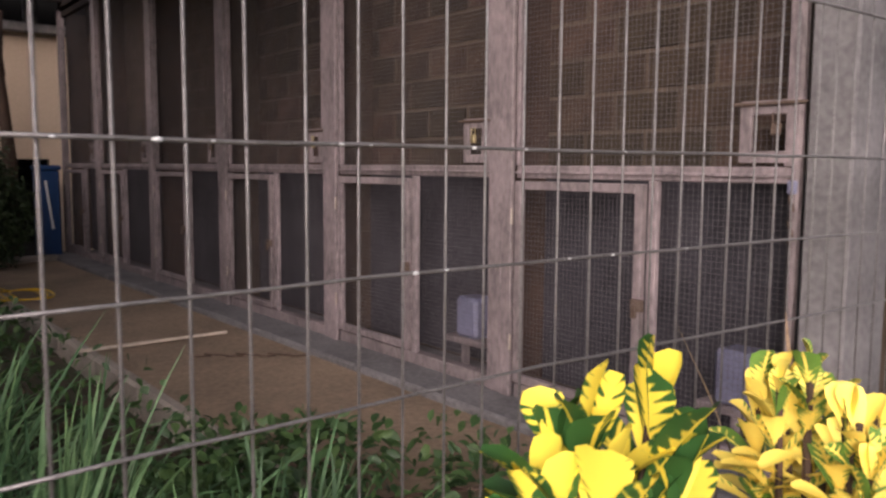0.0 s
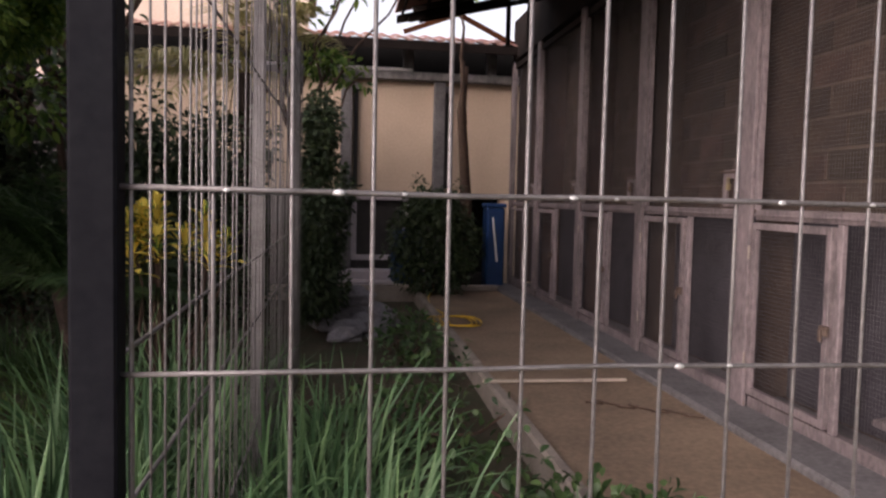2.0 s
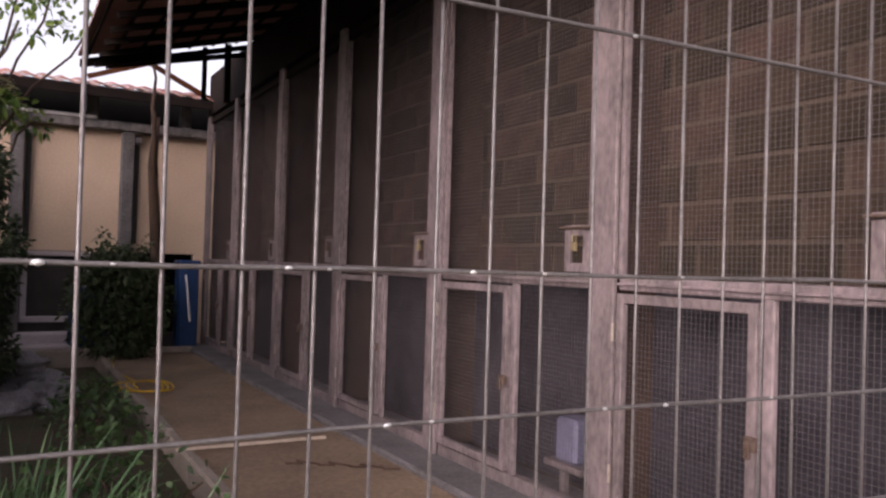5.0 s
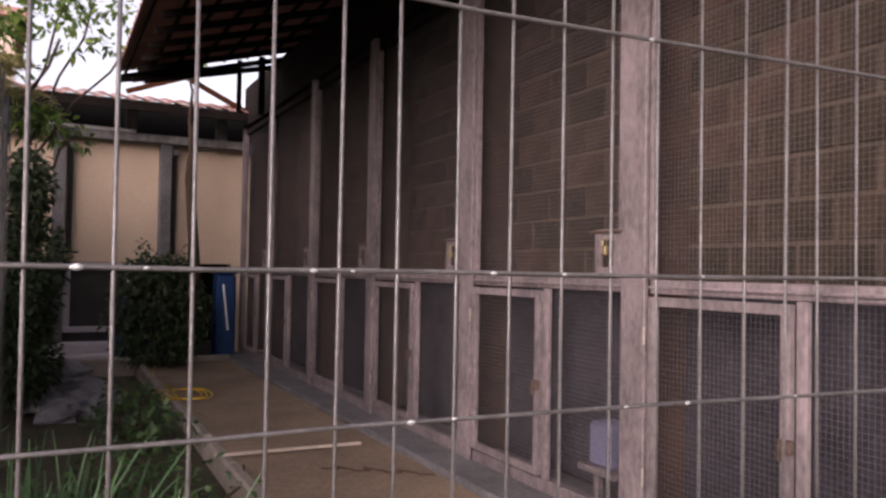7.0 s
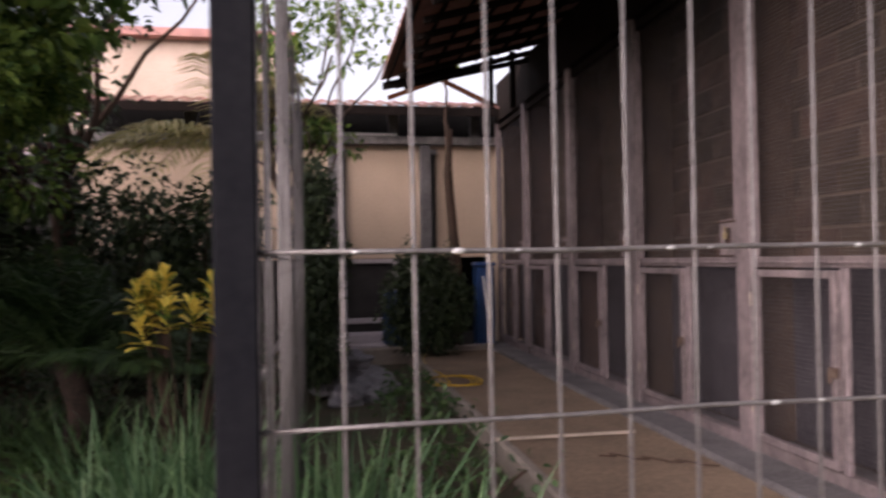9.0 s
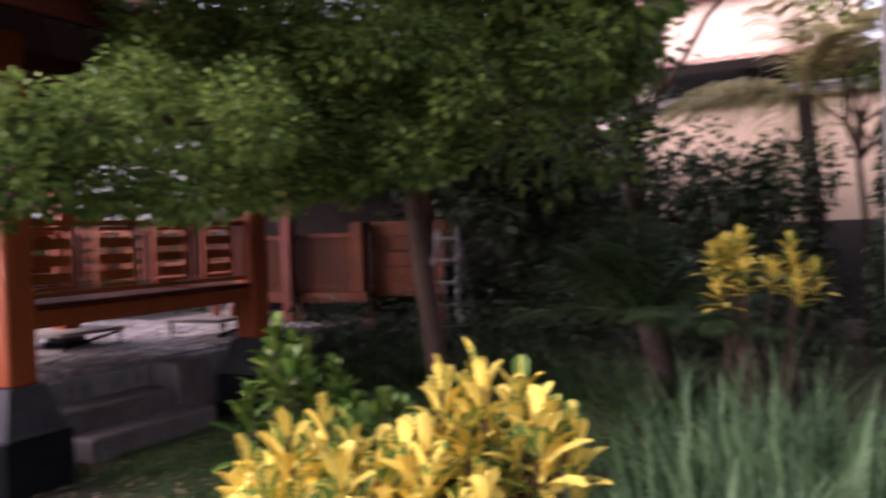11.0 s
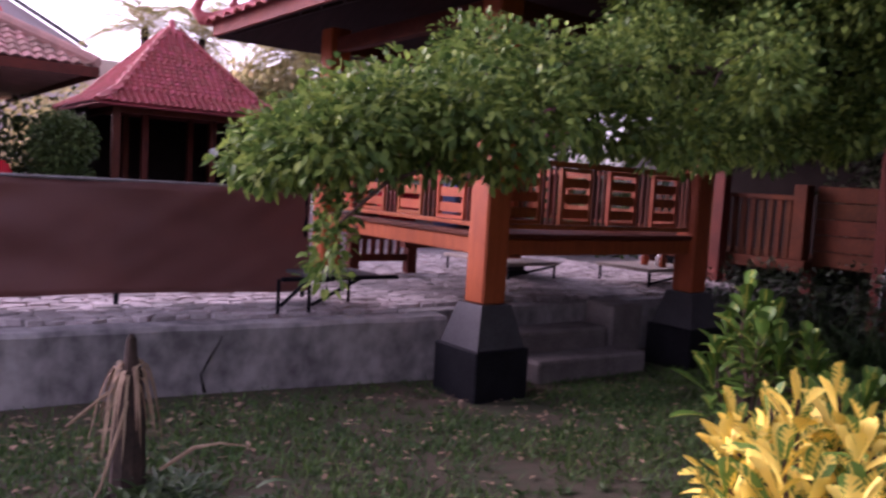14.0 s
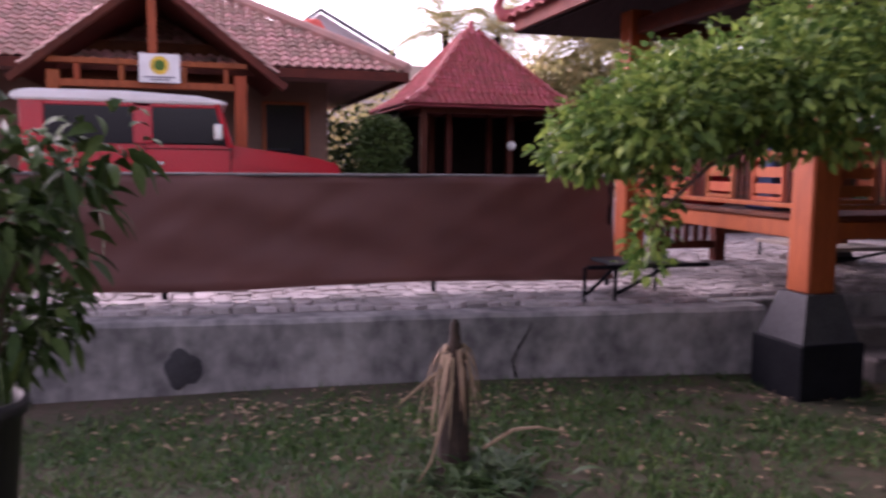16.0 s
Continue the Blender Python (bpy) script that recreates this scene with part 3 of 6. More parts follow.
def wire_mesh_cyl(name, a, b, r=0.0034):
    me = bpy.data.meshes.new(name)
    bm = tube(bmesh.new(), [a, b], r, 6)
    bm.to_mesh(me)
    bm.free()
    me.polygons.foreach_set("use_smooth", [True] * len(me.polygons))
    me.materials.append(M_GALV)
    return me


ROWS = (2.62, 2.43, 1.985, 1.53, 1.283, 1.04, 0.6, 0.36, 0.12)
TOP = 2.66


def fence_y(x):
    """The panel bends a little towards the lawn past its first metre."""
    return PY - 0.085 * max(0.0, x - 0.75)


def make_fences():
    post = solid("fence_post", (PX - 0.03, PY - 0.03, -0.05), (PX + 0.03, PY + 0.03, 2.75), M_BLACK, bev=0.004)
    tagged(post, "black square steel fence post at the corner", "post")
    f = thing("wire_fence", 1.2, PY, 0, "galvanised welded wire fence panel, weathered grey", "fence", "wire fences")
    up = wire_mesh_cyl("upright_wire", (0, 0, 0.06), (0, 0, TOP))
    for i in range(28):
        ob = place(new("upright_wire", up), f)
        ob.location = (-0.225 + 0.1085 * i, fence_y(-0.225 + 0.1085 * i), 0)
        ob.rotation_euler = (random.uniform(-0.003, 0.003), random.uniform(-0.004, 0.004), 0)
    for z in ROWS:
        pts = [(x, fence_y(x) - 0.007 + random.uniform(-0.0015, 0.0015), z + random.uniform(-0.002, 0.002)) for x in np.linspace(PX + 0.03, 2.76, 14)]
        part("cross_wire", tube(bmesh.new(), pts, 0.0042, 6), M_GALV, f, smooth=True)
    for x, z, s in ((0.05, 1.53, 1.5), (0.14, 1.53, .7), (0.385, 1.53, 1.1), (0.45, 1.53, .8), (0.714, 1.53, 1.1), (0.86, 1.53, .9), (1.18, 1.53, .8), (0.558, 1.283, 1.3), (0.64, 1.283, .8), (1.145, 1.283, 1.1), (1.0, 1.283, .9), (1.43, 1.283, .8), (-0.1, 1.53, .8), (0.75, 1.04, 1.0), (1.05, 1.985, 1.0)):
        bm = bmesh.new()
        bmesh.ops.create_icosphere(bm, subdivisions=1, radius=0.0048 * s, matrix=Matrix.Translation((x, fence_y(x) - 0.01, z)) @ Matrix.Diagonal((1.5, 0.8, 0.75, 1)))
        part("weld_blob", bm, M_BLOB, f, "bright zinc blob on the wire", smooth=True)
    solid("end_post", (2.77, fence_y(2.8) - 0.03, -0.05), (2.83, fence_y(2.8) + 0.03, 2.75), M_BLACK, f, "black square steel post", bev=0.004)
    g = thing("wire_fence", PX, 3.7, 0, "galvanised welded wire fence running along the garden bed", "fence", "wire fences")
    y1 = 6.4
    y, i = PY + 0.08, 0
    thin = wire_mesh_cyl("upright_wire", (0, 0, 0.06), (0, 0, TOP), 0.0027)
    while y < y1:
        ob = place(new("upright_wire", thin), g)
        ob.location = (PX + 0.004, y, 0)
        ob.rotation_euler = (random.uniform(-0.004, 0.004), random.uniform(-0.006, 0.006), 0)
        y += 0.1085
    for z in ROWS:
        pts = [(PX - 0.003 + random.uniform(-0.003, 0.003), y, z + random.uniform(-0.004, 0.004)) for y in np.linspace(PY + 0.03, y1, 16)]
        part("cross_wire", tube(bmesh.new(), pts, 0.0042, 6), M_GALV, g, smooth=True)
    g_turn = Matrix.Translation((PX, PY, 0)) @ Matrix.Rotation(-math.atan(0.048), 4, "Z") @ Matrix.Translation((-PX, -PY, 0))
    for y in (3.3, y1):
        solid("line_post", (PX - 0.055, y - 0.025, -0.05), (PX - 0.008, y + 0.025, 2.75), M_GALV, g, bev=0.004)
    g.matrix_basis = g_turn @ g.matrix_basis


make_fences()

# ---- building at the end of the walk ----


def make_end_house():
    y = 13.0
    w = tagged(new("wall_end"), "beige rendered wall with grey posts", "wall", kind="structure")
    part("wall_face", boxes(((-3.2, y, 1.56), (5.5, y + 0.15, 3.43)), ((3.3, y, -0.1), (5.5, y + 0.15, 1.56))), M_BEIGE, w)
    part("wall_base", boxes(((-3.2, y + 0.003, -0.1), (0.78, y + 0.15, 1.559)), ((1.75, y + 0.003, -0.1), (2.35, y + 0.15, 1.559)), ((0.78, y + 0.003, -0.1), (1.75, y + 0.15, 0.55)), ((2.35, y + 0.003, -0.1), (3.3, y + 0.15, 0.3))), M_SHUTTER, w, "dark lower wall")
    solid("post", (0.62, y - 0.16, 0), (0.8, y - 0.004, 3.42), M_COLUMN, w, bev=0.01)
    solid("post", (2.13, y - 0.16, 0), (2.31, y - 0.004, 3.42), M_COLUMN, w, bev=0.01)
    for x in (0.83, 2.33):
        solid("dark_strip", (x, y - 0.06, 1.7), (x + 0.07, y - 0.004, 3.25), M_SHUTTER, w, bev=0.01)
        solid("wall_lamp", (x - 0.02, y - 0.14, 3.25), (x + 0.09, y - 0.004, 3.36), M_COLUMN, w, bev=0.02)
    solid("beam", (-3.2, y - 0.2, 3.43), (5.5, y + 0.16, 3.56), M_CONC, w, bev=0.01)
    # black sheet standing in for the shade behind the beam
    part("shade_back", boxes(((-3.2, y + 0.9, -0.1), (5.5, y + 1.0, 4.12))), M_DARKOPEN, w)
    part("truss_post", boxes(((1.62, y - 0.1, 3.56), (1.78, y, 4.0)), ((3.0, y - 0.1, 3.56), (3.16, y, 4.0)), ((0.2, y - 0.1, 3.56), (0.36, y, 4.0)), ((-1.6, y - 0.1, 3.56), (-1.4, y, 4.0))), M_CONC, w)
    # thin white strip added along the top of the beam
    solid("beam_top_strip", (-1.2, y - 0.21, 3.562), (1.75, y - 0.1, 3.605), M_WHITE, w, "white strip on the beam", bev=0.004)
    win = tagged(new("window_1"), "dark screened opening with white frame", "window", kind="structure")
    part("window_frame", boxes(((0.81, y - 0.05, 0.5), (0.9, y + 0.1, 1.55)), ((1.67, y - 0.05, 0.5), (1.75, y + 0.1, 1.55)), ((0.9, y - 0.05, 1.48), (1.67, y + 0.1, 1.55)), ((0.82, y - 0.08, 0.5), (1.73, y + 0.1, 0.58)), bev=0.005), M_PALE, win)
    part("screen", boxes(((0.9, y + 0.04, 0.58), (1.67, y + 0.05, 1.48))), M_SHUTTER, win)
    roof = tagged(new("roof_end"), "low roof of old clay tiles", "roof", kind="structure")
    sl = Vector((0, 1.0, 0.24)).normalized()
    o = Vector((-3.4, y - 0.75, 3.92))
    tiles("tile", roof, o, (1, 0, 0), sl, 36, 4, lambda a, b: True, M_TILEO, M_TILE, keep=100)
    part("roof_board", boxes(((-3.4, -0.0, -0.05), (5.5, 1.25, -0.02)), m=Matrix.Translation((0, y - 0.75, 3.92)) @ Matrix.Rotation(math.atan(0.24), 4, "X")), M_ROOFDARK, roof)
    solid("fascia", (-3.4, y - 0.78, 3.8), (5.4, y - 0.75, 3.93), M_ROOFDARK, roof)
    # gable of the roof that joins from behind
    bm = bmesh.new()
    tube(bm, [(1.55, y - 0.6, 4.1), (2.4, y - 0.6, 4.42), (3.3, y - 0.6, 4.0)], 0.05, 4)
    part("gable_board", bm, M_OAK, roof)
    step = tagged(new("trim_steps"), "pale concrete sill and step in front of the window", "step", kind="structure")
    solid("tread", (0.5, 12.55, -0.05), (2.1, 12.99, 0.36), M_PALE, step, bev=0.02)
    solid("tread", (0.4, 12.25, -0.05), (2.2, 12.548, 0.22), M_PALE, step, bev=0.02)


make_end_house()

# blue bin and barrel
bin_ = thing("plastic_bin", 3.05, 12.35, 0.0, "tall blue plastic bin beside the cages", "bin")
part("body", boxes(((2.9, 12.2, 0.0), (3.2, 12.5, 1.4)), bev=0.03), M_BLUE, bin_)
part("lid", boxes(((2.88, 12.18, 1.402), (3.22, 12.52, 1.47)), bev=0.02), M_BLUE, bin_)
part("broom_handle", tube(bmesh.new(), [(3.06, 12.12, 0.55), (2.99, 12.17, 1.25)], 0.016, 6), M_WHITE, bin_, "white broom handle")
barrel = thing("barrel", 1.66, 12.3, 0.2, "blue plastic barrel behind the shrub", "barrel")
part("drum", lathe(bmesh.new(), [(0.22, 0.2), (0.27, 0.25), (0.27, 0.5), (0.285, 0.53), (0.27, 0.56), (0.27, 0.82), (0.285, 0.85), (0.27, 0.88), (0.25, 1.02), (0.2, 1.04)], 1.66, 12.3), M_BLUE, barrel, smooth=True)

# lath, hose and rocks
lath = part("lath", tube(bmesh.new(), [(1.36, 5.578, 0.165), (2.535, 5.663, 0.137)], 0.015, 4), mat("pale_lath", (0.6, 0.5, 0.4), rough=0.7))
tagged(lath, "pale thin lath lying across the walk", "lath")
pts = [(2.02, 11.84, 0.23), (1.95, 11.5, 0.17), (1.78, 10.9, 0.14), (1.66, 10.0, 0.135), (1.72, 9.3, 0.135)]
for i in range(60):
    a = 1.2 + i / 60 * 2 * math.pi * 3.4
    pts.append((1.66 + (0.24 - 0.015 * (i / 20)) * math.cos(a) + 0.002 * i, 8.75 + 0.4 * math.sin(a) - 0.008 * i, 0.135 + 0.0012 * i + 0.006 * math.sin(3 * a)))
hose = tagged(part("garden_hose", tube(bmesh.new(), pts, 0.009, 8), M_HOSE, smooth=True), "coiled yellow garden hose on the kerb", "hose")


def rock(name, x, y, z, s, seed, label, group):
    bm = bmesh.new()
    bmesh.ops.create_icosphere(bm, subdivisions=3, radius=1)
    for v in bm.verts:
        q = v.co.copy()
        v.co *= 0.8 + 0.45 * noise.noise(q * 1.3 + Vector((seed, 0, 0))) + 0.12 * noise.noise(q * 4 + Vector((0, seed, 0)))
        v.co = Vector((v.co.x * s * 1.2, v.co.y * s, v.co.z * s * 0.62)) + Vector((x, y, z))
    return tagged(part(name, bm, M_ROCK), label, "rock", group)


for i, (x, y, s) in enumerate(((0.55, 9.4, 0.34), (0.9, 9.6, 0.28), (0.72, 8.8, 0.26), (0.4, 8.9, 0.24), (0.95, 9.1, 0.2), (0.5, 8.3, 0.22), (0.82, 8.4, 0.18), (0.25, 9.7, 0.3), (0.68, 9.2, 0.22))):
    rock("rock", x, y, (0.36 if i == 8 else 0.08), s, i * 3.7, "grey rough garden rock in the bed", "rocks in the bed")
for i in range(7):
    stick = tube(bmesh.new(), [(1.98 + 0.09 * i, 5.05 - 0.07 * i + 0.1 * (i % 2), 0.128), (2.08 + 0.09 * i, 4.98 - 0.07 * i, 0.132)], 0.007, 5)
    tagged(part("dry_twig", stick, M_BARK), "dry brown twig lying on the walk", "twig", "twigs on the walk")

# ---- terrace, retaining wall and lawn ----


def wall_x(y):
    return -5.98 + 0.085 * y


def make_terrace():
    TZ = 0.47
    t = tagged(new("pavement_terrace"), "raised terrace of irregular pale stones", "paving", kind="structure")
    vs = [(wall_x(-6) - 0.16, -6, TZ - 0.02), (wall_x(3.0) - 0.16, 3.0, TZ - 0.02), (-6.0, 3.0, TZ - 0.02), (-6.0, 12, TZ - 0.02), (-40, 12, TZ - 0.02), (-40, -20, TZ - 0.02), (wall_x(-6) - 0.16, -20, TZ - 0.02)]
    raw("terrace_bed", vs, [[0, 1, 2, 3, 4, 5, 6]], M_JOINT, t)
    # crazy paving: crooked flat stones with sunk joints between them
    rr = random.Random(5)
    rest_v, rest_f, made = [], [], 0
    s = 0.115
    corner = {}

    def at(i, j):
        if (i, j) not in corner:
            corner[(i, j)] = (-5.98 - s * i + rr.uniform(-0.036, 0.036), -3.6 + s * 1.2 * j + (s * 0.5 if i % 2 else 0) + rr.uniform(-0.05, 0.05))
        return corner[(i, j)]
    for i in range(56):
        for j in range(86):
            q4 = [at(i, j), at(i, j + 1), at(i + 1, j + 1), at(i + 1, j)]
            cx, cy = sum(q[0] for q in q4) / 4, sum(q[1] for q in q4) / 4
            if (cx > wall_x(cy) - 0.3 and cy < 3.0) or (cx > -6.2 and cy >= 3.0):
                continue
            h, ring = rr.uniform(0.004, 0.022), []
            for q in range(4):
                p, a, b = q4[q], q4[q - 1], q4[(q + 1) % 4]
                for o in (a, b):
                    f = rr.uniform(0.12, 0.3)
                    ring.append((p[0] + (o[0] - p[0]) * f, p[1] + (o[1] - p[1]) * f))
            n = 8
            v = [(cx + (x - cx) * 0.95, cy + (y - cy) * 0.95, TZ - 0.03) for x, y in ring] + [(cx + (x - cx) * 0.89, cy + (y - cy) * 0.89, TZ + h + rr.uniform(-0.003, 0.003)) for x, y in ring]
            f = [[q, (q + 1) % n, n + (q + 1) % n, n + q][::-1] for q in range(n)] + [[n + q for q in range(n)][::-1]]
            if made < 300 and cy < 3.2 and i < 9:
                raw("stone", v, f, M_STONE, t)
                made += 1
            else:
                k = len(rest_v)
                rest_v += v
                rest_f += [[k + q for q in g] for g in f]
    tagged(raw("stones", rest_v, rest_f, M_STONEI, t), kind="stuff")
    # retaining wall, in a slightly wavy rendered face
    n = 60
    vs, fs = [], []
    rows = [(0.0, -0.12), (0.0, 0.1), (0.008, 0.3), (0.02, TZ - 0.03), (-0.0, TZ), (-0.17, TZ + 0.004), (-0.17, -0.12)]
    for k in range(n + 1):
        y = -6 + 9.22 * k / n
        for dx, z in rows:
            w = 0.012 * noise.noise(Vector((y * 1.7, z * 3, 0))) if dx > -0.1 else 0
            vs.append((wall_x(y) + dx + w, y, z + (0.012 * noise.noise(Vector((y * 2.3, 9, 0))) if z > 0.4 else 0)))
    m = len(rows)
    for k in range(n):
        for q in range(m - 1):
            a = k * m + q
            fs.append([a, a + 1, a + 1 + m, a + m])
    fs += [[q for q in range(m)][::-1], [n * m + q for q in range(m)]]
    rw = tagged(raw("wall_retaining", vs, fs, M_CONC), "low stained grey concrete retaining wall", "wall", kind="structure")
    part("crack", tube(bmesh.new(), [(wall_x(1.35) + 0.012, 1.34, 0.02), (wall_x(1.35) + 0.014, 1.31, 0.14), (wall_x(1.35) + 0.016, 1.36, 0.24), (wall_x(1.4) + 0.02, 1.43, 0.36), (wall_x(1.4) + 0.02, 1.46, 0.45)], [0.012, 0.005, 0.008, 0.004, 0.002], 5), M_DARKOPEN, rw, "dark crack in the render")
    bm = bmesh.new()
    bmesh.ops.create_icosphere(bm, subdivisions=3, radius=1)
    for v in bm.verts:
        k = 0.85 + 0.4 * noise.noise(v.co * 1.6)
        v.co = Vector((wall_x(-0.85) + 0.012 + 0.014 * v.co.x, -0.86 + 0.12 * k * v.co.y, 0.17 + 0.14 * k * v.co.z))
    part("broken_patch", bm, M_PLINTHG, rw, "dark broken patch in the wall")
    # wall and steps under the pavilion
    st = tagged(new("trim_pavilion_steps"), "worn grey concrete steps up to the terrace", "steps", kind="structure")
    solid("riser_wall", (-6.1, 3.0, -0.1), (-5.95, 12, TZ + 0.003), M_CONC, st, bev=0.01)
    solid("tread", (-5.948, 3.75, -0.1), (-5.62, 5.0, 0.3), M_JOINT, st, bev=0.02)
    solid("tread", (-5.618, 3.85, -0.1), (-5.28, 5.15, 0.13), M_JOINT, st, bev=0.02)
    solid("side_block", (-5.948, 5.03, -0.1), (-5.6, 5.45, 0.5), M_JOINT, st, bev=0.02)


make_terrace()


def make_lawn():
    n = 125000
    x = rg.uniform(-5.95, -0.9, n)
    y = rg.uniform(-2.6, 7.0, n)
    dens = np.array([noise.noise(Vector((a * 1.1, b * 1.1, 3.0))) + 0.5 * noise.noise(Vector((a * 4, b * 4, 1.0))) for a, b in zip(x, y)])
    keep = (dens > rg.uniform(-0.62, 0.2, n)) & (rg.random(n) < np.clip((x + 5.98 - 0.085 * y) / 0.75, 0.12, 1)) & (x > -5.98 + 0.085 * y + 0.02) & (rg.random(n) < np.clip((-0.9 - x) / 0.9, 0, 1)) & (rg.random(n) < np.clip((y + 2.6) / 0.9, 0, 1))
    x, y = x[keep], y[keep]
    z = np.array([ground_height(a, b) for a, b in zip(x, y)]) - 0.004
    m = len(x)
    D = np.stack([rg.normal(0, 0.6, m), rg.normal(0, 0.6, m), np.ones(m)], 1)
    tagged(blades("lawn_grass", np.stack([x, y, z], 1), D, rg.uniform(0.035, 0.11, m), rg.uniform(0.004, 0.009, m), 0.3, M_GRASS, prof=(1.0, 0.8, 0.05), rng=rg), "thin short lawn grass with bare patches", "grass", kind="stuff")
    # broad leaved weeds in the lawn
    n = 4200
    cx, cy = rg.uniform(-5.7, -2.2, n // 5), rg.uniform(-2.2, 5.5, n // 5)
    k = rg.integers(0, len(cx), n)
    x, y = cx[k], cy[k]
    z = np.array([ground_height(a, b) for a, b in zip(x, y)])
    D = np.stack([rg.normal(0, 1, n), rg.normal(0, 1, n), np.full(n, 0.55)], 1)
    tagged(blades("lawn_weeds", np.stack([x, y, z], 1), D, rg.uniform(0.03, 0.07, n), rg.uniform(0.014, 0.03, n), 0.35, M_WEED, prof=OVAL, rng=rg), "low broad leaved weeds in the lawn", "weeds", kind="stuff")
    # dry fallen leaves
    n = 900
    c = np.array([(-4.75, 2.75), (-5.45, 1.2), (-5.45, 0.5), (-5.4, 0.0), (-4.0, 3.5), (-5.5, -0.7), (-3.6, 1.5), (-4.6, 4.2)])
    k = rg.integers(0, len(c), n)
    x, y = c[k, 0] + rg.normal(0, 0.45, n), c[k, 1] + rg.normal(0, 0.5, n)
    ok = x > -5.95 + 0.085 * y + 0.1
    x, y = x[ok], y[ok]
    n = len(x)
    z = np.array([ground_height(a, b) for a, b in zip(x, y)]) + 0.012
    D = np.stack([rg.normal(0, 1, n), rg.normal(0, 1, n), np.full(n, 0.12)], 1)
    tagged(blades("fallen_leaves", np.stack([x, y, z], 1), D, rg.uniform(0.03, 0.075, n), rg.uniform(0.015, 0.035, n), 0.1, M_DRY, prof=OVAL, rng=rg), "dry brown fallen leaves on the lawn", "leaves", kind="stuff")


make_lawn()

# ---- pavilion ----


def make_pavilion():
    p = thing("pavilion", -6.55, 4.45, 0.0, "raised orange wooden pavilion with railings and tiled roof", "pavilion")
    posts = {"a": (-5.23, 3.2, 0.0), "b": (-5.3, 5.7, 0.0), "c": (-7.85, 3.28, 0.47), "d": (-7.95, 5.8, 0.47)}
    for key, (x, y, z) in posts.items():
        low = z < 0.1
        s, t = (0.25, 0.14) if low else (0.17, 0.13)
        zt = 0.34 if low else z + 0.07
        zz = 0.65 if low else z + 0.12
        base = part("post_base", boxes(((x - s, y - s, z - 0.1), (x + s, y + s, zt)), bev=0.01), M_PLINTH, p, "black square stone base")
        bm = bmesh.new()
        v = [bm.verts.new((x + a * q, y + b * q, h)) for q, h in ((s - 0.028, zt + 0.001), (t, zz)) for a, b in ((-1, -1), (1, -1), (1, 1), (-1, 1))]
        for q in range(4):
            bm.faces.new((v[q], v[(q + 1) % 4], v[4 + (q + 1) % 4], v[4 + q]))
        bm.faces.new(v[4:])
        part("base_taper", bm, M_PLINTHG, base, "tapered dark grey stone")
        solid("post", (x - 0.11, y - 0.11, zz), (x + 0.11, y + 0.11, 2.95), M_TEAK, p, bev=0.014)
    A, B, C, Dd = (posts[k] for k in "abcd")

    def run(q, r, out):
        """Beam, floor edge and railing between two posts."""
        a, b = Vector((q[0], q[1], 0)), Vector((r[0], r[1], 0))
        d = (b - a).normalized()
        ln = (b - a).length
        m = Matrix.Translation(a) @ Matrix(((d.x, -d.y, 0, 0), (d.y, d.x, 0, 0), (0, 0, 1, 0), (0, 0, 0, 1)))
        part("beam", boxes(((0.112, -0.05, 1.0), (ln - 0.112, 0.05, 1.125)), m=m, bev=0.008), M_TEAK, p)
        part("beam_cap", boxes(((0.112, -0.075, 1.128), (ln - 0.112, 0.075, 1.165)), m=m, bev=0.006), M_TEAKD, p)
        rail = part("railing", boxes(((0.112, -0.03, 1.69), (ln - 0.112, 0.03, 1.735)), ((0.112, -0.025, 1.2), (ln - 0.112, 0.025, 1.235)), m=m, bev=0.005), M_TEAK, p, "orange wooden railing with slatted panels")
        w = (ln - 0.224) / 4
        for i in range(4):
            x0 = 0.112 + w * i + 0.03
            x1 = x0 + w * 0.62
            part("panel_frame", boxes(((x0, -0.02, 1.24), (x0 + 0.03, 0.02, 1.685)), ((x1 - 0.03, -0.02, 1.24), (x1, 0.02, 1.685)), ((x0 + 0.03, -0.02, 1.655), (x1 - 0.03, 0.02, 1.685)), ((x0 + 0.03, -0.02, 1.24), (x1 - 0.03, 0.02, 1.27)), m=m, bev=0.003), M_TEAK, rail)
            for z in (1.325, 1.445, 1.565):
                part("slat", boxes(((x0 + 0.032, -0.01, z - 0.035), (x1 - 0.032, 0.01, z + 0.04)), m=m, bev=0.003), M_TEAK, rail)
            for e in (0.2, 0.5, 0.8):
                xx = x1 + (w * 0.38) * e - 0.008
                part("baluster", boxes(((xx - 0.012, -0.014, 1.236), (xx + 0.012, 0.014, 1.69)), m=m, bev=0.003), M_TEAKD, rail)
        part("head_beam", boxes(((0.112, -0.05, 2.72), (ln - 0.112, 0.05, 2.86)), m=m, bev=0.006), M_TEAKD, p)
    run(C, A, -1)
    run(A, B, 1)
    run(B, Dd, 1)
    run(Dd, C, 1)
    for i in range(13):
        y = 3.3 + i * 0.185
        solid("floor_board", (-7.85, y, 1.08), (-5.3, y + 0.18, 1.125), M_TEAKD, p, bev=0.004)
    for x in (-7.2, -6.4):
        part("floor_joist", boxes(((x, 3.2, 0.95), (x + 0.08, 5.75, 1.078))), M_TEAKD, p)
    # roof: a broad hipped roof with a soffit of boards
    ex0, ex1, ey0, ey1, ez, cz = -8.74, -4.33, 2.4, 6.65, 2.9, 3.85
    cx, cy = (ex0 + ex1) / 2, (ey0 + ey1) / 2
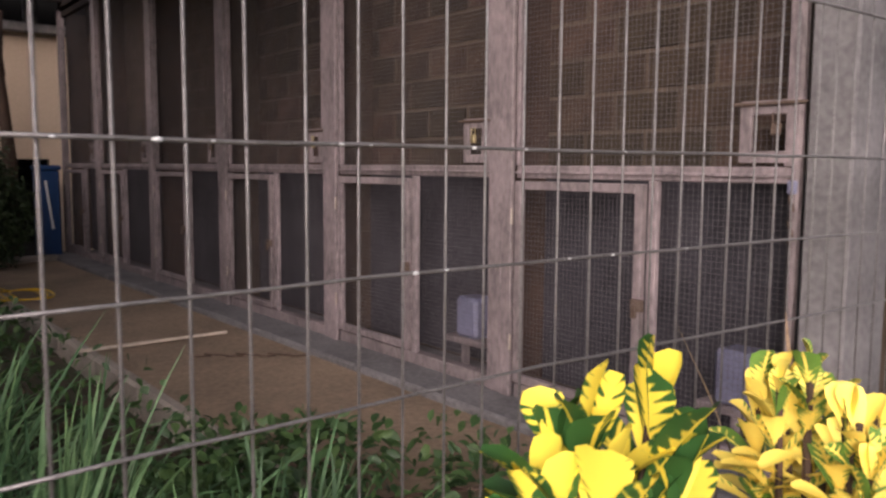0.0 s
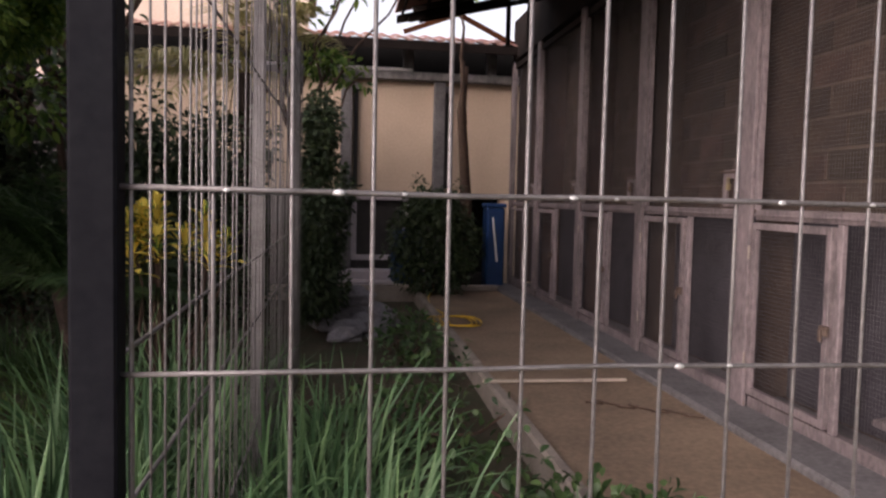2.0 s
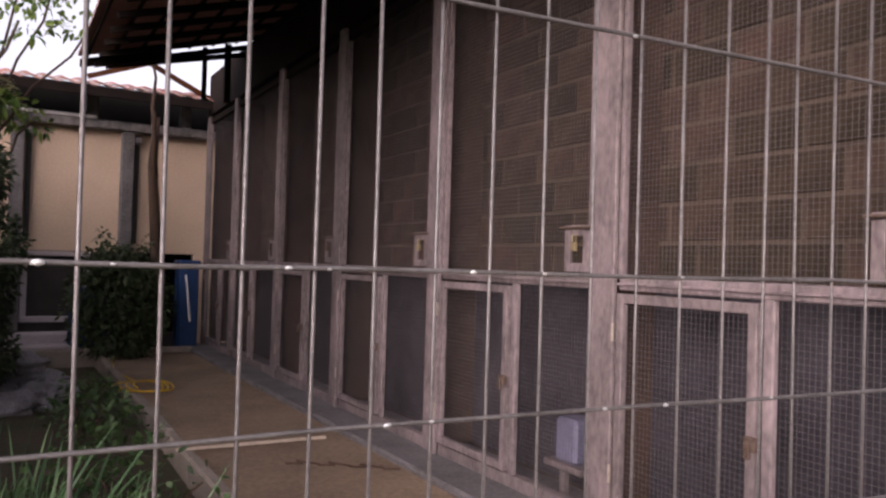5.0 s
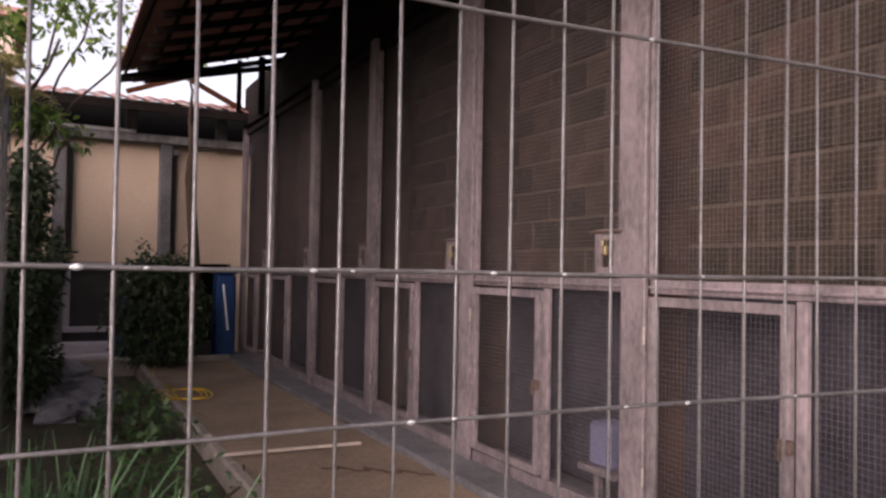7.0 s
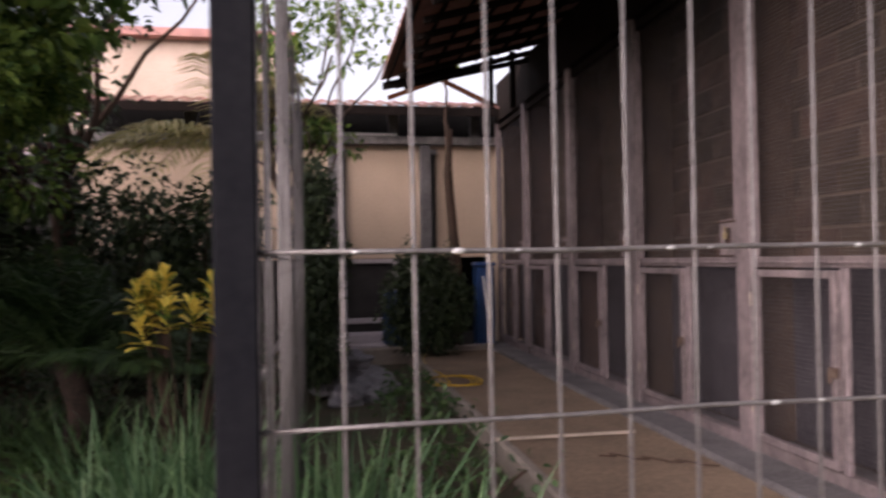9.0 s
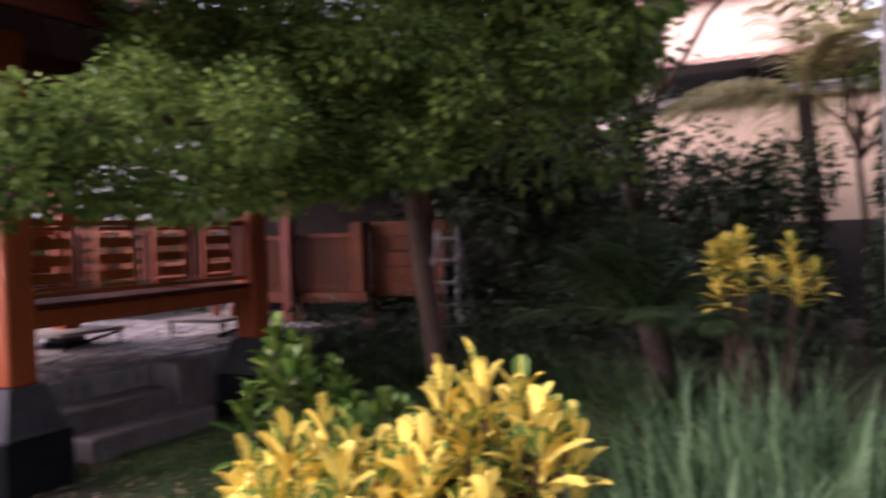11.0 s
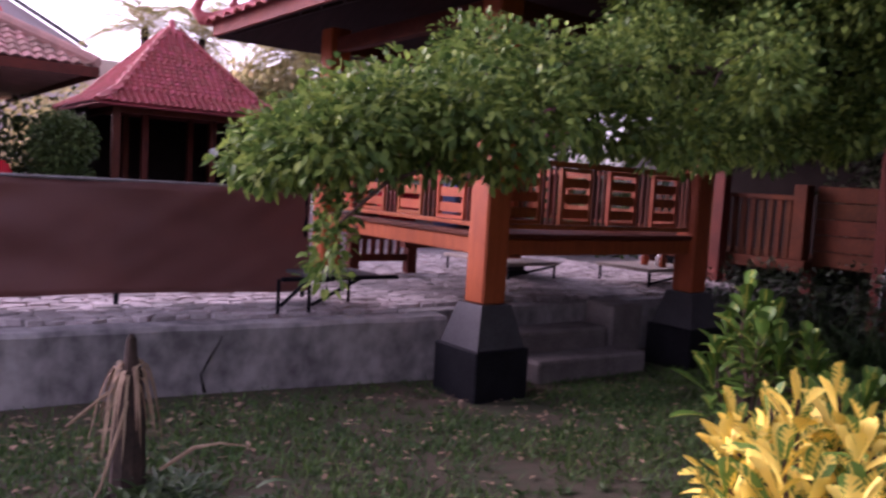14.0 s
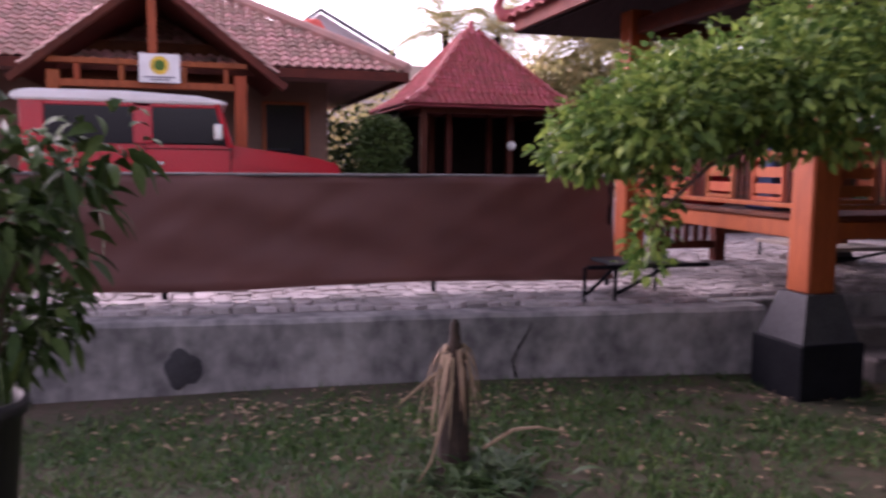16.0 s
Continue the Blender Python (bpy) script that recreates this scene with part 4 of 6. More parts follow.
    vs = [(ex0, ey0, ez), (ex1, ey0, ez), (ex1, ey1, ez), (ex0, ey1, ez), (cx, cy, cz)]
    vs += [(x, y, z - 0.07) for x, y, z in vs]
    roof = raw("roof", vs, [[0, 1, 4], [1, 2, 4], [2, 3, 4], [3, 0, 4], [6, 5, 9], [7, 6, 9], [8, 7, 9], [5, 8, 9], [0, 5, 6, 1], [1, 6, 7, 2], [2, 7, 8, 3], [3, 8, 5, 0]], M_SOFFIT, p, "timber soffit darkened for shade under a red tiled roof")
    for (a, b), q in zip((((ex0, ey0), (ex1, ey0)), ((ex1, ey0), (ex1, ey1)), ((ex1, ey1), (ex0, ey1)), ((ex0, ey1), (ex0, ey0))), range(4)):
        a, b = Vector((*a, 0)), Vector((*b, 0))
        d = (b - a).normalized()
        m = Matrix.Translation(a) @ Matrix(((d.x, -d.y, 0, 0), (d.y, d.x, 0, 0), (0, 0, 1, 0), (0, 0, 0, 1)))
        part("fascia", boxes(((0.0, -0.035, 2.84), ((b - a).length, -0.004, 3.0)), m=m, bev=0.005), M_FASCIA, roof, "dark red fascia board")
        n = Vector((-d.y, d.x, 0))
        run_len = (Vector((cx, cy, 0)) - a).dot(n)
        up = (n * run_len + Vector((0, 0, cz - ez))).normalized()
        span, slope = (b - a).length, math.hypot(run_len, cz - ez)
        nu, nv = int(span / 0.24), int(slope / 0.3)
        tiles("tile", roof, a + Vector((0, 0, ez + 0.06)) - up * 0.06 - n * 0.05, d, up, nu, nv, lambda x, s, span=span, slope=slope: x > span / 2 * s / slope - 0.1 and x < span - span / 2 * s / slope + 0.1, M_REDO, M_RED, keep=40 if q == 0 else 0)
    for q, (x, y) in enumerate(((ex0, ey0), (ex1, ey0), (ex1, ey1), (ex0, ey1))):
        a, b = Vector((x, y, ez + 0.12)), Vector((cx, cy, cz + 0.1))
        part("hip_ridge", tube(bmesh.new(), [a, a.lerp(b, 0.5), b], 0.075, 8), M_RED, roof)
        if q in (0, 1):
            for i in range(9):
                c = a.lerp(b, 0.06 + i * 0.085)
                bm = lathe(bmesh.new(), [(0.05, c.z + 0.05), (0.055, c.z + 0.09), (0.03, c.z + 0.12), (0.05, c.z + 0.16), (0.045, c.z + 0.2), (0.012, c.z + 0.25)], c.x, c.y, 8)
                part("ridge_ornament", bm, M_RED, roof, "red clay ridge ornament", smooth=True)
            out = (a - b).normalized()
            curl = [a + out * 0.02, a + out * 0.16 + Vector((0, 0, 0.05)), a + out * 0.24 + Vector((0, 0, 0.16)), a + out * 0.18 + Vector((0, 0, 0.26)), a + out * 0.1 + Vector((0, 0, 0.22))]
            part("corner_curl", tube(bmesh.new(), curl, [0.08, 0.07, 0.055, 0.04, 0.02], 8), M_RED, roof, "curled red corner ornament", smooth=True)
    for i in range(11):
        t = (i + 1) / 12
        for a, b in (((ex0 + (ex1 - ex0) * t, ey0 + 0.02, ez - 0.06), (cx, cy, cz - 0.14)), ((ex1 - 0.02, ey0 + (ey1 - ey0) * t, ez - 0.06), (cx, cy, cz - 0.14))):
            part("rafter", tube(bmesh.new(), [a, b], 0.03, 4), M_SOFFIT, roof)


make_pavilion()


def make_bench(name, x0, x1, y0, y1, z, zt, label, top):
    b = thing(name, (x0 + x1) / 2, (y0 + y1) / 2, z, label, "bench")
    solid("seat", (x0, y0, zt - 0.04), (x1, y1, zt), top, b, bev=0.006)
    for y in (y0 + 0.05, y1 - 0.05):
        for x in (x0 + 0.03, x1 - 0.03):
            part("leg", tube(bmesh.new(), [(x, y, z), (x, y, zt - 0.04)], 0.016, 6), M_BLACK, b)
    part("brace", tube(bmesh.new(), [(x1 - 0.03, y0 + 0.06, z + 0.04), (x1 - 0.03, y1 - 0.06, zt - 0.05)], 0.014, 6), M_BLACK, b)
    return b


# folding bench at the end of the banner
fb = thing("folding_bench", -6.1, 2.3, 0.49, "grey topped folding bench with black steel legs", "bench")
solid("seat", (-6.5, 2.2, 0.735), (-6.05, 2.8, 0.765), M_PLINTHG, fb, bev=0.008)
solid("edge_bar", (-6.05, 1.95, 0.73), (-6.01, 2.95, 0.76), M_BLACK, fb, bev=0.004)
for y in (1.95, 2.2):
    part("leg", tube(bmesh.new(), [(-6.08, y, 0.485), (-6.08, y, 0.74)], 0.014, 6), M_BLACK, fb)
    part("stay", tube(bmesh.new(), [(-6.08, y + 0.02, 0.54), (-6.08, y + 0.24 + (0.2 if y > 2 else 0), 0.735)], 0.014, 6), M_BLACK, fb)
part("leg", tube(bmesh.new(), [(-6.45, 2.75, 0.485), (-6.45, 2.75, 0.74)], 0.014, 6), M_BLACK, fb)

make_bench("low_table", -8.6, -7.4, 5.3, 6.1, 0.49, 0.68, "low grey topped table on the terrace", M_KERB)
make_bench("low_table", -7.3, -6.5, 6.6, 7.6, 0.49, 0.7, "low grey topped table with jars", M_KERB)
for i in range(4):
    jar = part("jar", lathe(bmesh.new(), [(0.035, 0.7), (0.045, 0.72), (0.045, 0.8), (0.025, 0.83), (0.028, 0.86)], -6.9 + 0.13 * i, 7.0 + 0.1 * (i % 2), 10), M_WHITE if i % 2 else M_TEAK, smooth=True)
    tagged(jar, "small pale jar on the low table", "jar", "jars on the table")
tagged(solid("wall_low_white", (-11.2, 4.2, 0.45), (-11.0, 9.0, 1.0), M_PALE, bev=0.01), "low pale wall at the back of the terrace", "wall", kind="structure")
cu = tagged(solid("cushion", (-7.5, 3.6, 1.13), (-7.1, 3.9, 1.42), M_CARRED, bev=0.05), "red square cushion on the pavilion floor", "cushion")
bx = tagged(solid("storage_box", (-6.66, 3.7, 1.13), (-6.3, 4.0, 1.69), M_BLUE, bev=0.02), "blue plastic box on the pavilion floor", "box")
st = thing("slatted_stand", -8.2, 4.0, 0.49, "short dark wooden stand with pale slats", "stand")
for y in (3.75, 4.5):
    solid("leg", (-8.3, y, 0.485), (-8.18, y + 0.12, 1.0), M_TEAKD, st, bev=0.008)
solid("rail", (-8.28, 3.87, 0.62), (-8.2, 4.5, 0.7), M_TEAKD, st)
for i in range(5):
    solid("slat", (-8.26, 3.93 + 0.11 * i, 0.7), (-8.22, 3.98 + 0.11 * i, 0.98), M_TEAKD, st, bev=0.004)

# ---- banner ----


def make_banner():
    b = thing("banner", -6.75, 0.0, 0.47, "long brown tarpaulin banner stretched on a pipe rail", "banner")
    nx, nz = 90, 14
    y0, y1, z0, z1 = -3.6, 2.53, 0.56, 1.385
    vs = []
    for s in (0, 0.006):
        for j in range(nz + 1):
            for i in range(nx + 1):
                u, v = i / nx, j / nz
                y, z = y0 + (y1 - y0) * u, z0 + (z1 - z0) * v
                sag = -0.022 * math.sin(math.pi * v) * (0.5 + noise.noise(Vector((y * 0.9, z * 2, 0))))
                fold = 0.055 * noise.noise(Vector((y * 1.3 + z * 2.6, z * 2.4, 4))) * (1 - 0.3 * v) + 0.02 * noise.noise(Vector((y * 4 - z * 6, z * 2.0, 9)))
                vs.append((-6.75 + sag + fold - s, y, z + (0.012 * math.sin(y * 2.1) if j == 0 else 0)))
    n1 = (nx + 1) * (nz + 1)
    fs = []
    for j in range(nz):
        for i in range(nx):
            a = j * (nx + 1) + i
            fs += [[a, a + nx + 1, a + nx + 2, a + 1], [n1 + a, n1 + a + 1, n1 + a + nx + 2, n1 + a + nx + 1]]
    for i in range(nx):
        fs += [[i, i + 1, n1 + i + 1, n1 + i], [nz * (nx + 1) + i, n1 + nz * (nx + 1) + i, n1 + nz * (nx + 1) + i + 1, nz * (nx + 1) + i + 1]]
    raw("cloth", vs, fs, M_CLOTH, b, "brown tarpaulin with soft folds", smooth=True)
    part("top_pipe", tube(bmesh.new(), [(-6.765, y0 - 0.1, 1.39), (-6.765, y1 + 0.05, 1.39)], 0.013, 8), M_GALV, b, "grey steel pipe")
    for y in (-3.5, -1.0, 1.0, 2.5):
        part("post", tube(bmesh.new(), [(-6.79, y, 0.46), (-6.79, y, 1.41)], 0.02, 8), M_BLACK, b)


make_banner()

# ---- red off-road car ----


def make_car():
    c = thing("car", -11.05, -0.9, 0.5, "boxy red off-road car with white roof", "car")
    x0, x1 = -11.9, -10.25
    gz = 0.5

    def shape(name, prof, xa, xb, material, label="", bev=0.02):
        """A side outline (y, z) drawn across the car."""
        bm = bmesh.new()
        f = [bm.faces.new([bm.verts.new((x, y, z)) for y, z in (prof if k else prof[::-1])]) for k, x in enumerate((xa, xb))]
        a, b = list(f[0].verts)[::-1], list(f[1].verts)
        n = len(prof)
        for q in range(n):
            bm.faces.new((a[q], a[(q + 1) % n], b[(q + 1) % n], b[q]))
        bmesh.ops.recalc_face_normals(bm, faces=bm.faces[:])
        if bev:
            bmesh.ops.bevel(bm, geom=bm.edges[:], offset=bev, segments=2, affect="EDGES", clamp_overlap=True)
        return part(name, bm, material, c, label)
    shape("body", [(-2.62, gz + 0.42), (0.72, gz + 0.42), (0.78, gz + 0.55), (0.78, 1.37), (-0.42, 1.5), (-0.42, 1.66), (-2.62, 1.67)], x0 + 0.04, x1 - 0.02, M_CARRED)
    shape("hood", [(-0.44, 1.505), (0.78, 1.375), (0.78, 1.46), (0.6, 1.53), (-0.44, 1.67)], x0 + 0.28, x1 - 0.2, M_CARRED, bev=0.03)
    for xa, xb in ((x1 - 0.26, x1), (x0, x0 + 0.26)):
        shape("fender", [(-0.4, 1.4), (0.7, 1.32), (0.82, 1.1), (0.84, 1.28), (0.78, 1.48), (-0.4, 1.575)], xa, xb, M_CARRED, bev=0.03)
    # cabin frame
    for xs in (x1 - 0.045, x0 + 0.02):
        fr = boxes(((xs, -2.6, 1.67), (xs + 0.035, -2.36, 2.13)), ((xs, -1.47, 1.67), (xs + 0.035, -1.27, 2.13)), ((xs, -2.36, 2.07), (xs + 0.035, -0.6, 2.13)), bev=0.01)
        part("side_frame", fr, M_CARRED, c)
        part("windscreen_pillar", tube(bmesh.new(), [(xs + 0.018, -0.44, 1.64), (xs + 0.018, -0.58, 2.12)], 0.035, 6), M_CARRED, c)
        g = bmesh.new()
        box(g, (xs + 0.008, -2.36, 1.67), (xs + 0.02, -1.47, 2.07))
        part("rear_side_window", g, M_GLASS, c, "dark side glass")
        g = bmesh.new()
        v = [g.verts.new((xx, y, z)) for xx in (xs + 0.008, xs + 0.02) for y, z in ((-1.27, 1.68), (-0.47, 1.68), (-0.6, 2.07), (-1.27, 2.07))]
        g.faces.new(v[:4][::-1])
        g.faces.new(v[4:])
        for q in range(4):
            g.faces.new((v[q], v[(q + 1) % 4], v[4 + (q + 1) % 4], v[4 + q]))
        part("front_side_window", g, M_GLASS, c, "dark side glass")
    g = bmesh.new()
    v = [g.verts.new(q) for q in ((x0 + 0.08, -0.46, 1.66), (x1 - 0.08, -0.46, 1.66), (x1 - 0.08, -0.6, 2.1), (x0 + 0.08, -0.6, 2.1))]
    g.faces.new(v)
    part("windscreen", g, M_GLASS, c)
    shape("roof", [(-2.68, 2.12), (-0.5, 2.11), (-0.46, 2.14), (-0.75, 2.2), (-1.5, 2.235), (-2.5, 2.235), (-2.68, 2.19)], x0 - 0.0, x1 + 0.02, M_WHITE, "white painted roof", bev=0.02)
    part("door_gap", boxes(((x1 - 0.022, -1.37, 1.0), (x1 - 0.014, -1.355, 2.1)), ((x1 - 0.022, -0.45, 1.0), (x1 - 0.014, -0.437, 1.66)), ((x1 - 0.022, -1.355, 1.61), (x1 - 0.014, -0.45, 1.622))), M_DARKOPEN, c)
    part("door_handle", boxes(((x1 - 0.015, -1.33, 1.44), (x1 + 0.02, -1.15, 1.475)), bev=0.01), M_CHROME, c, "chrome handle")
    mir = part("mirror", boxes(((x1 + 0.0, -0.62, 1.72), (x1 + 0.05, -0.52, 1.9)), bev=0.015), M_CHROME, c, "pale door mirror")
    part("mirror_arm", tube(bmesh.new(), [(x1 - 0.02, -0.5, 1.66), (x1 + 0.025, -0.56, 1.72)], 0.01, 6), M_BLACK, mir)
    part("wiper", boxes(((x1 - 0.5, 0.0, 1.6), (x1 - 0.3, 0.25, 1.64)), bev=0.01), M_BLACK, c)
    solid("front_bumper", (x0 - 0.02, 0.8, 0.95), (x1 + 0.02, 0.92, 1.1), M_WHITE, c)
    part("grille", boxes(((x0 + 0.3, 0.782, 1.1), (x1 - 0.3, 0.8, 1.3)), bev=0.004), M_WHITE, c)
    for x in (x0 + 0.36, x1 - 0.36):
        part("headlight", lathe(bmesh.new(), [(0.01, 0), (0.08, 0.005), (0.085, 0.03), (0.06, 0.05)], 0, 0, 14), M_CHROME, c).matrix_basis = pose(x, 0.8, 1.2, -90, 0, 0)
    for x in (x0 + 0.12, x1 - 0.12):
        for y in (-2.0, 0.3):
            w = part("wheel", lathe(bmesh.new(), [(0.16, -0.1), (0.33, -0.1), (0.37, -0.06), (0.37, 0.06), (0.33, 0.1), (0.16, 0.1)], 0, 0, 24), M_TYRE, c, "black tyre")
            w.matrix_basis = pose(x, y, gz + 0.37, 0, 90, 0)
            part("rim", lathe(bmesh.new(), [(0.05, -0.07), (0.17, -0.05), (0.17, 0.05), (0.05, 0.07)], 0, 0, 16), M_WHITE, w)
    part("spare_window", boxes(((x0 + 0.3, -2.64, 1.72), (x1 - 0.3, -2.625, 2.05))), M_GLASS, c)


make_car()

# ---- house with a gabled porch ----


def make_house():
    h = thing("house", -17, -2.5, 0.47, "single storey house with clay tile hip roof", "house")
    part("wall", boxes(((-22, -7.6, 0.45), (-15.6, 1.4, 3.0))), M_HOUSEWALL, h, "pale brown rendered wall coloured darker for eave shade")
    # front openings
    for y0, y1, z0 in ((-3.6, -2.7, 0.5), (-2.0, -0.9, 0.5), (0.3, 1.0, 1.2)):
        w = part("window", boxes(((-15.598, y0, z0), (-15.57, y1, 2.5))), M_GLASS, h, "dark window")
        part("window_frame", boxes(((-15.57, y0 - 0.06, z0), (-15.52, y0, 2.55)), ((-15.57, y1, z0), (-15.52, y1 + 0.06, 2.55)), ((-15.57, y0, 2.5), (-15.52, y1, 2.55)), bev=0.006), M_TEAK, w)
    # hip roof
    e = (-23, -13.95, -8.6, 2.5)
    ez, rz = 2.96, 5.45
    r0, r1 = (-18.5, -3.9), (-18.5, -2.1)
    vs = [(e[1], e[2], ez), (e[1], e[3], ez), (e[0], e[3], ez), (e[0], e[2], ez), (r0[0], r0[1], rz), (r1[0], r1[1], rz)]
    roof = raw("roof", [(x, y, z - 0.04) for x, y, z in vs], [[0, 1, 5, 4], [1, 2, 5], [2, 3, 4, 5], [3, 0, 4], [0, 3, 2, 1]], M_TILE, h, "weathered brown red clay tiles")
    up = Vector((r0[0] - e[1], 0, rz - ez)).normalized()
    ln = math.hypot(r0[0] - e[1], rz - ez)
    tiles("tile", roof, (e[1], e[2], ez), (0, 1, 0), up, 66, 24, lambda a, b: a > (4.7) * b / ln and a < 11.1 - 4.6 * b / ln, M_TILEO, M_TILE, keep=150, size=(0.168, 0.21))
    part("fascia", boxes(((e[1] + 0.0, e[2], ez - 0.14), (e[1] + 0.03, e[3], ez + 0.01)), ((e[0], e[3], ez - 0.14), (e[1], e[3] + 0.03, ez + 0.01))), M_TEAKD, roof, "dark brown fascia")
    for a, b in (((e[1], e[3], ez + 0.08), (r1[0], r1[1], rz + 0.08)), ((e[1], e[2], ez + 0.08), (r0[0], r0[1], rz + 0.08)), ((*r0, rz + 0.08), (*r1, rz + 0.08))):
        part("hip_ridge", tube(bmesh.new(), [a, b], 0.1, 8), M_TILE, roof)
    # porch gable towards the terrace
    gx, gy, gz, half, rise = -13.0, -1.42, 2.68, 1.72, 1.3
    for s in (-1, 1):
        a = Vector((gx, gy + s * half, gz))
        d = Vector((0, -s * half, rise))
        ln2 = d.length
        u = Vector((-1, 0, 0)) if s > 0 else Vector((1, 0, 0))
        o = a if s > 0 else Vector((gx - 4.2, gy + s * half, gz))
        tiles("tile", roof, o + Vector((0, 0, 0.07)), u, d, 24, 10, lambda p, q: True, M_TILEO, M_TILE, keep=30, size=(0.175, 0.21))
        n = d.cross(Vector((1, 0, 0))).normalized() * (1 if s > 0 else -1)
        vs = [a, a + d, a + d + Vector((-4.2, 0, 0)), a + Vector((-4.2, 0, 0))]
        vs += [v - Vector((0, 0, 0.06)) for v in vs]
        raw("porch_roof", vs, [[0, 1, 2, 3], [7, 6, 5, 4], [0, 4, 5, 1], [3, 2, 6, 7], [0, 3, 7, 4]], M_TEAKD, h)
        bm = tube(bmesh.new(), [a + Vector((0.03, s * 0.12, -0.12)), a + d + Vector((0.03, 0, 0.03))], 0.075, 4)
        part("barge_board", bm, M_TEAKD, h, "dark wooden barge board")
    part("gable_panel", boxes(((gx - 1.2, gy - 1.3, 2.7), (gx - 1.15, gy + 1.3, 3.3))), M_OAK, h)
    for y in (gy - 1.3, gy + 1.2):
        solid("porch_post", (gx - 0.2, y - 0.085, 0.47), (gx - 0.03, y + 0.085, 2.72), M_TEAK, h, bev=0.012)
    solid("porch_beam", (gx - 0.17, gy - 1.4, 2.5), (gx - 0.05, gy + 1.3, 2.6), M_TEAK, h)
    solid("porch_beam", (gx - 0.17, gy - 1.4, 2.82), (gx - 0.05, gy + 1.3, 2.9), M_TEAK, h)
    for y in (gy - 1.0, gy - 0.42, gy + 0.42, gy + 1.0):
        solid("strut", (gx - 0.16, y - 0.035, 2.602), (gx - 0.06, y + 0.035, 2.818), M_TEAK, h)
    solid("king_post", (gx - 0.15, gy - 0.06, 2.902), (gx - 0.06, gy + 0.06, 3.85), M_TEAK, h)
    part("terrace_floor", boxes(((-16, -6, 0.4), (-12.8, 2.2, 0.55))), M_CONC, h)
    # chairs in the porch shade
    for y in (-0.1, 0.55, 1.1):
        ch = thing("porch_chair", -14.6, y, 0.55, "dark carved wooden chair under the porch", "chair", "porch chairs")
        solid("seat", (-14.85, y - 0.24, 0.95), (-14.4, y + 0.24, 1.0), M_TEAKD, ch)
        part("backrest", lathe(bmesh.new(), [(0.03, 0.9), (0.24, 1.0), (0.25, 1.35), (0.16, 1.52), (0.02, 1.56)], 0, 0, 10), M_TEAKD, ch).matrix_basis = pose(-14.85 + 0, y, 0.0) @ Matrix.Diagonal((0.15, 1, 1, 1))
        for dx in (-14.83, -14.44):
            for dy in (-0.2, 0.2):
                solid("leg", (dx - 0.02, y + dy - 0.02, 0.55), (dx + 0.02, y + dy + 0.02, 0.948), M_TEAKD, ch, bev=0.003)
    s = thing("sign", gx, -1.33, 2.6, "white square sign with a round yellow emblem", "sign")
    solid("board", (gx - 0.02, -1.6, 2.58), (gx + 0.02, -1.05, 2.98), M_WHITE, s, bev=0.004)
    part("emblem", lathe(bmesh.new(), [(0.13, 0.0), (0.13, 0.006)], 0, 0, 24), M_SIGNY, s, "round yellow emblem").matrix_basis = pose(gx + 0.021, -1.325, 2.82, 0, 90, 0)
    part("emblem_ring", lathe(bmesh.new(), [(0.075, 0.0), (0.075, 0.004)], 0, 0, 20), M_CROTONG, s).matrix_basis = pose(gx + 0.028, -1.325, 2.82, 0, 90, 0)
    for z, w in ((2.655, 0.42), (2.62, 0.26)):
        solid("print_bar", (gx + 0.021, -1.325 - w / 2, z - 0.009), (gx + 0.025, -1.325 + w / 2, z + 0.009), M_INK, s, bev=0)


make_house()


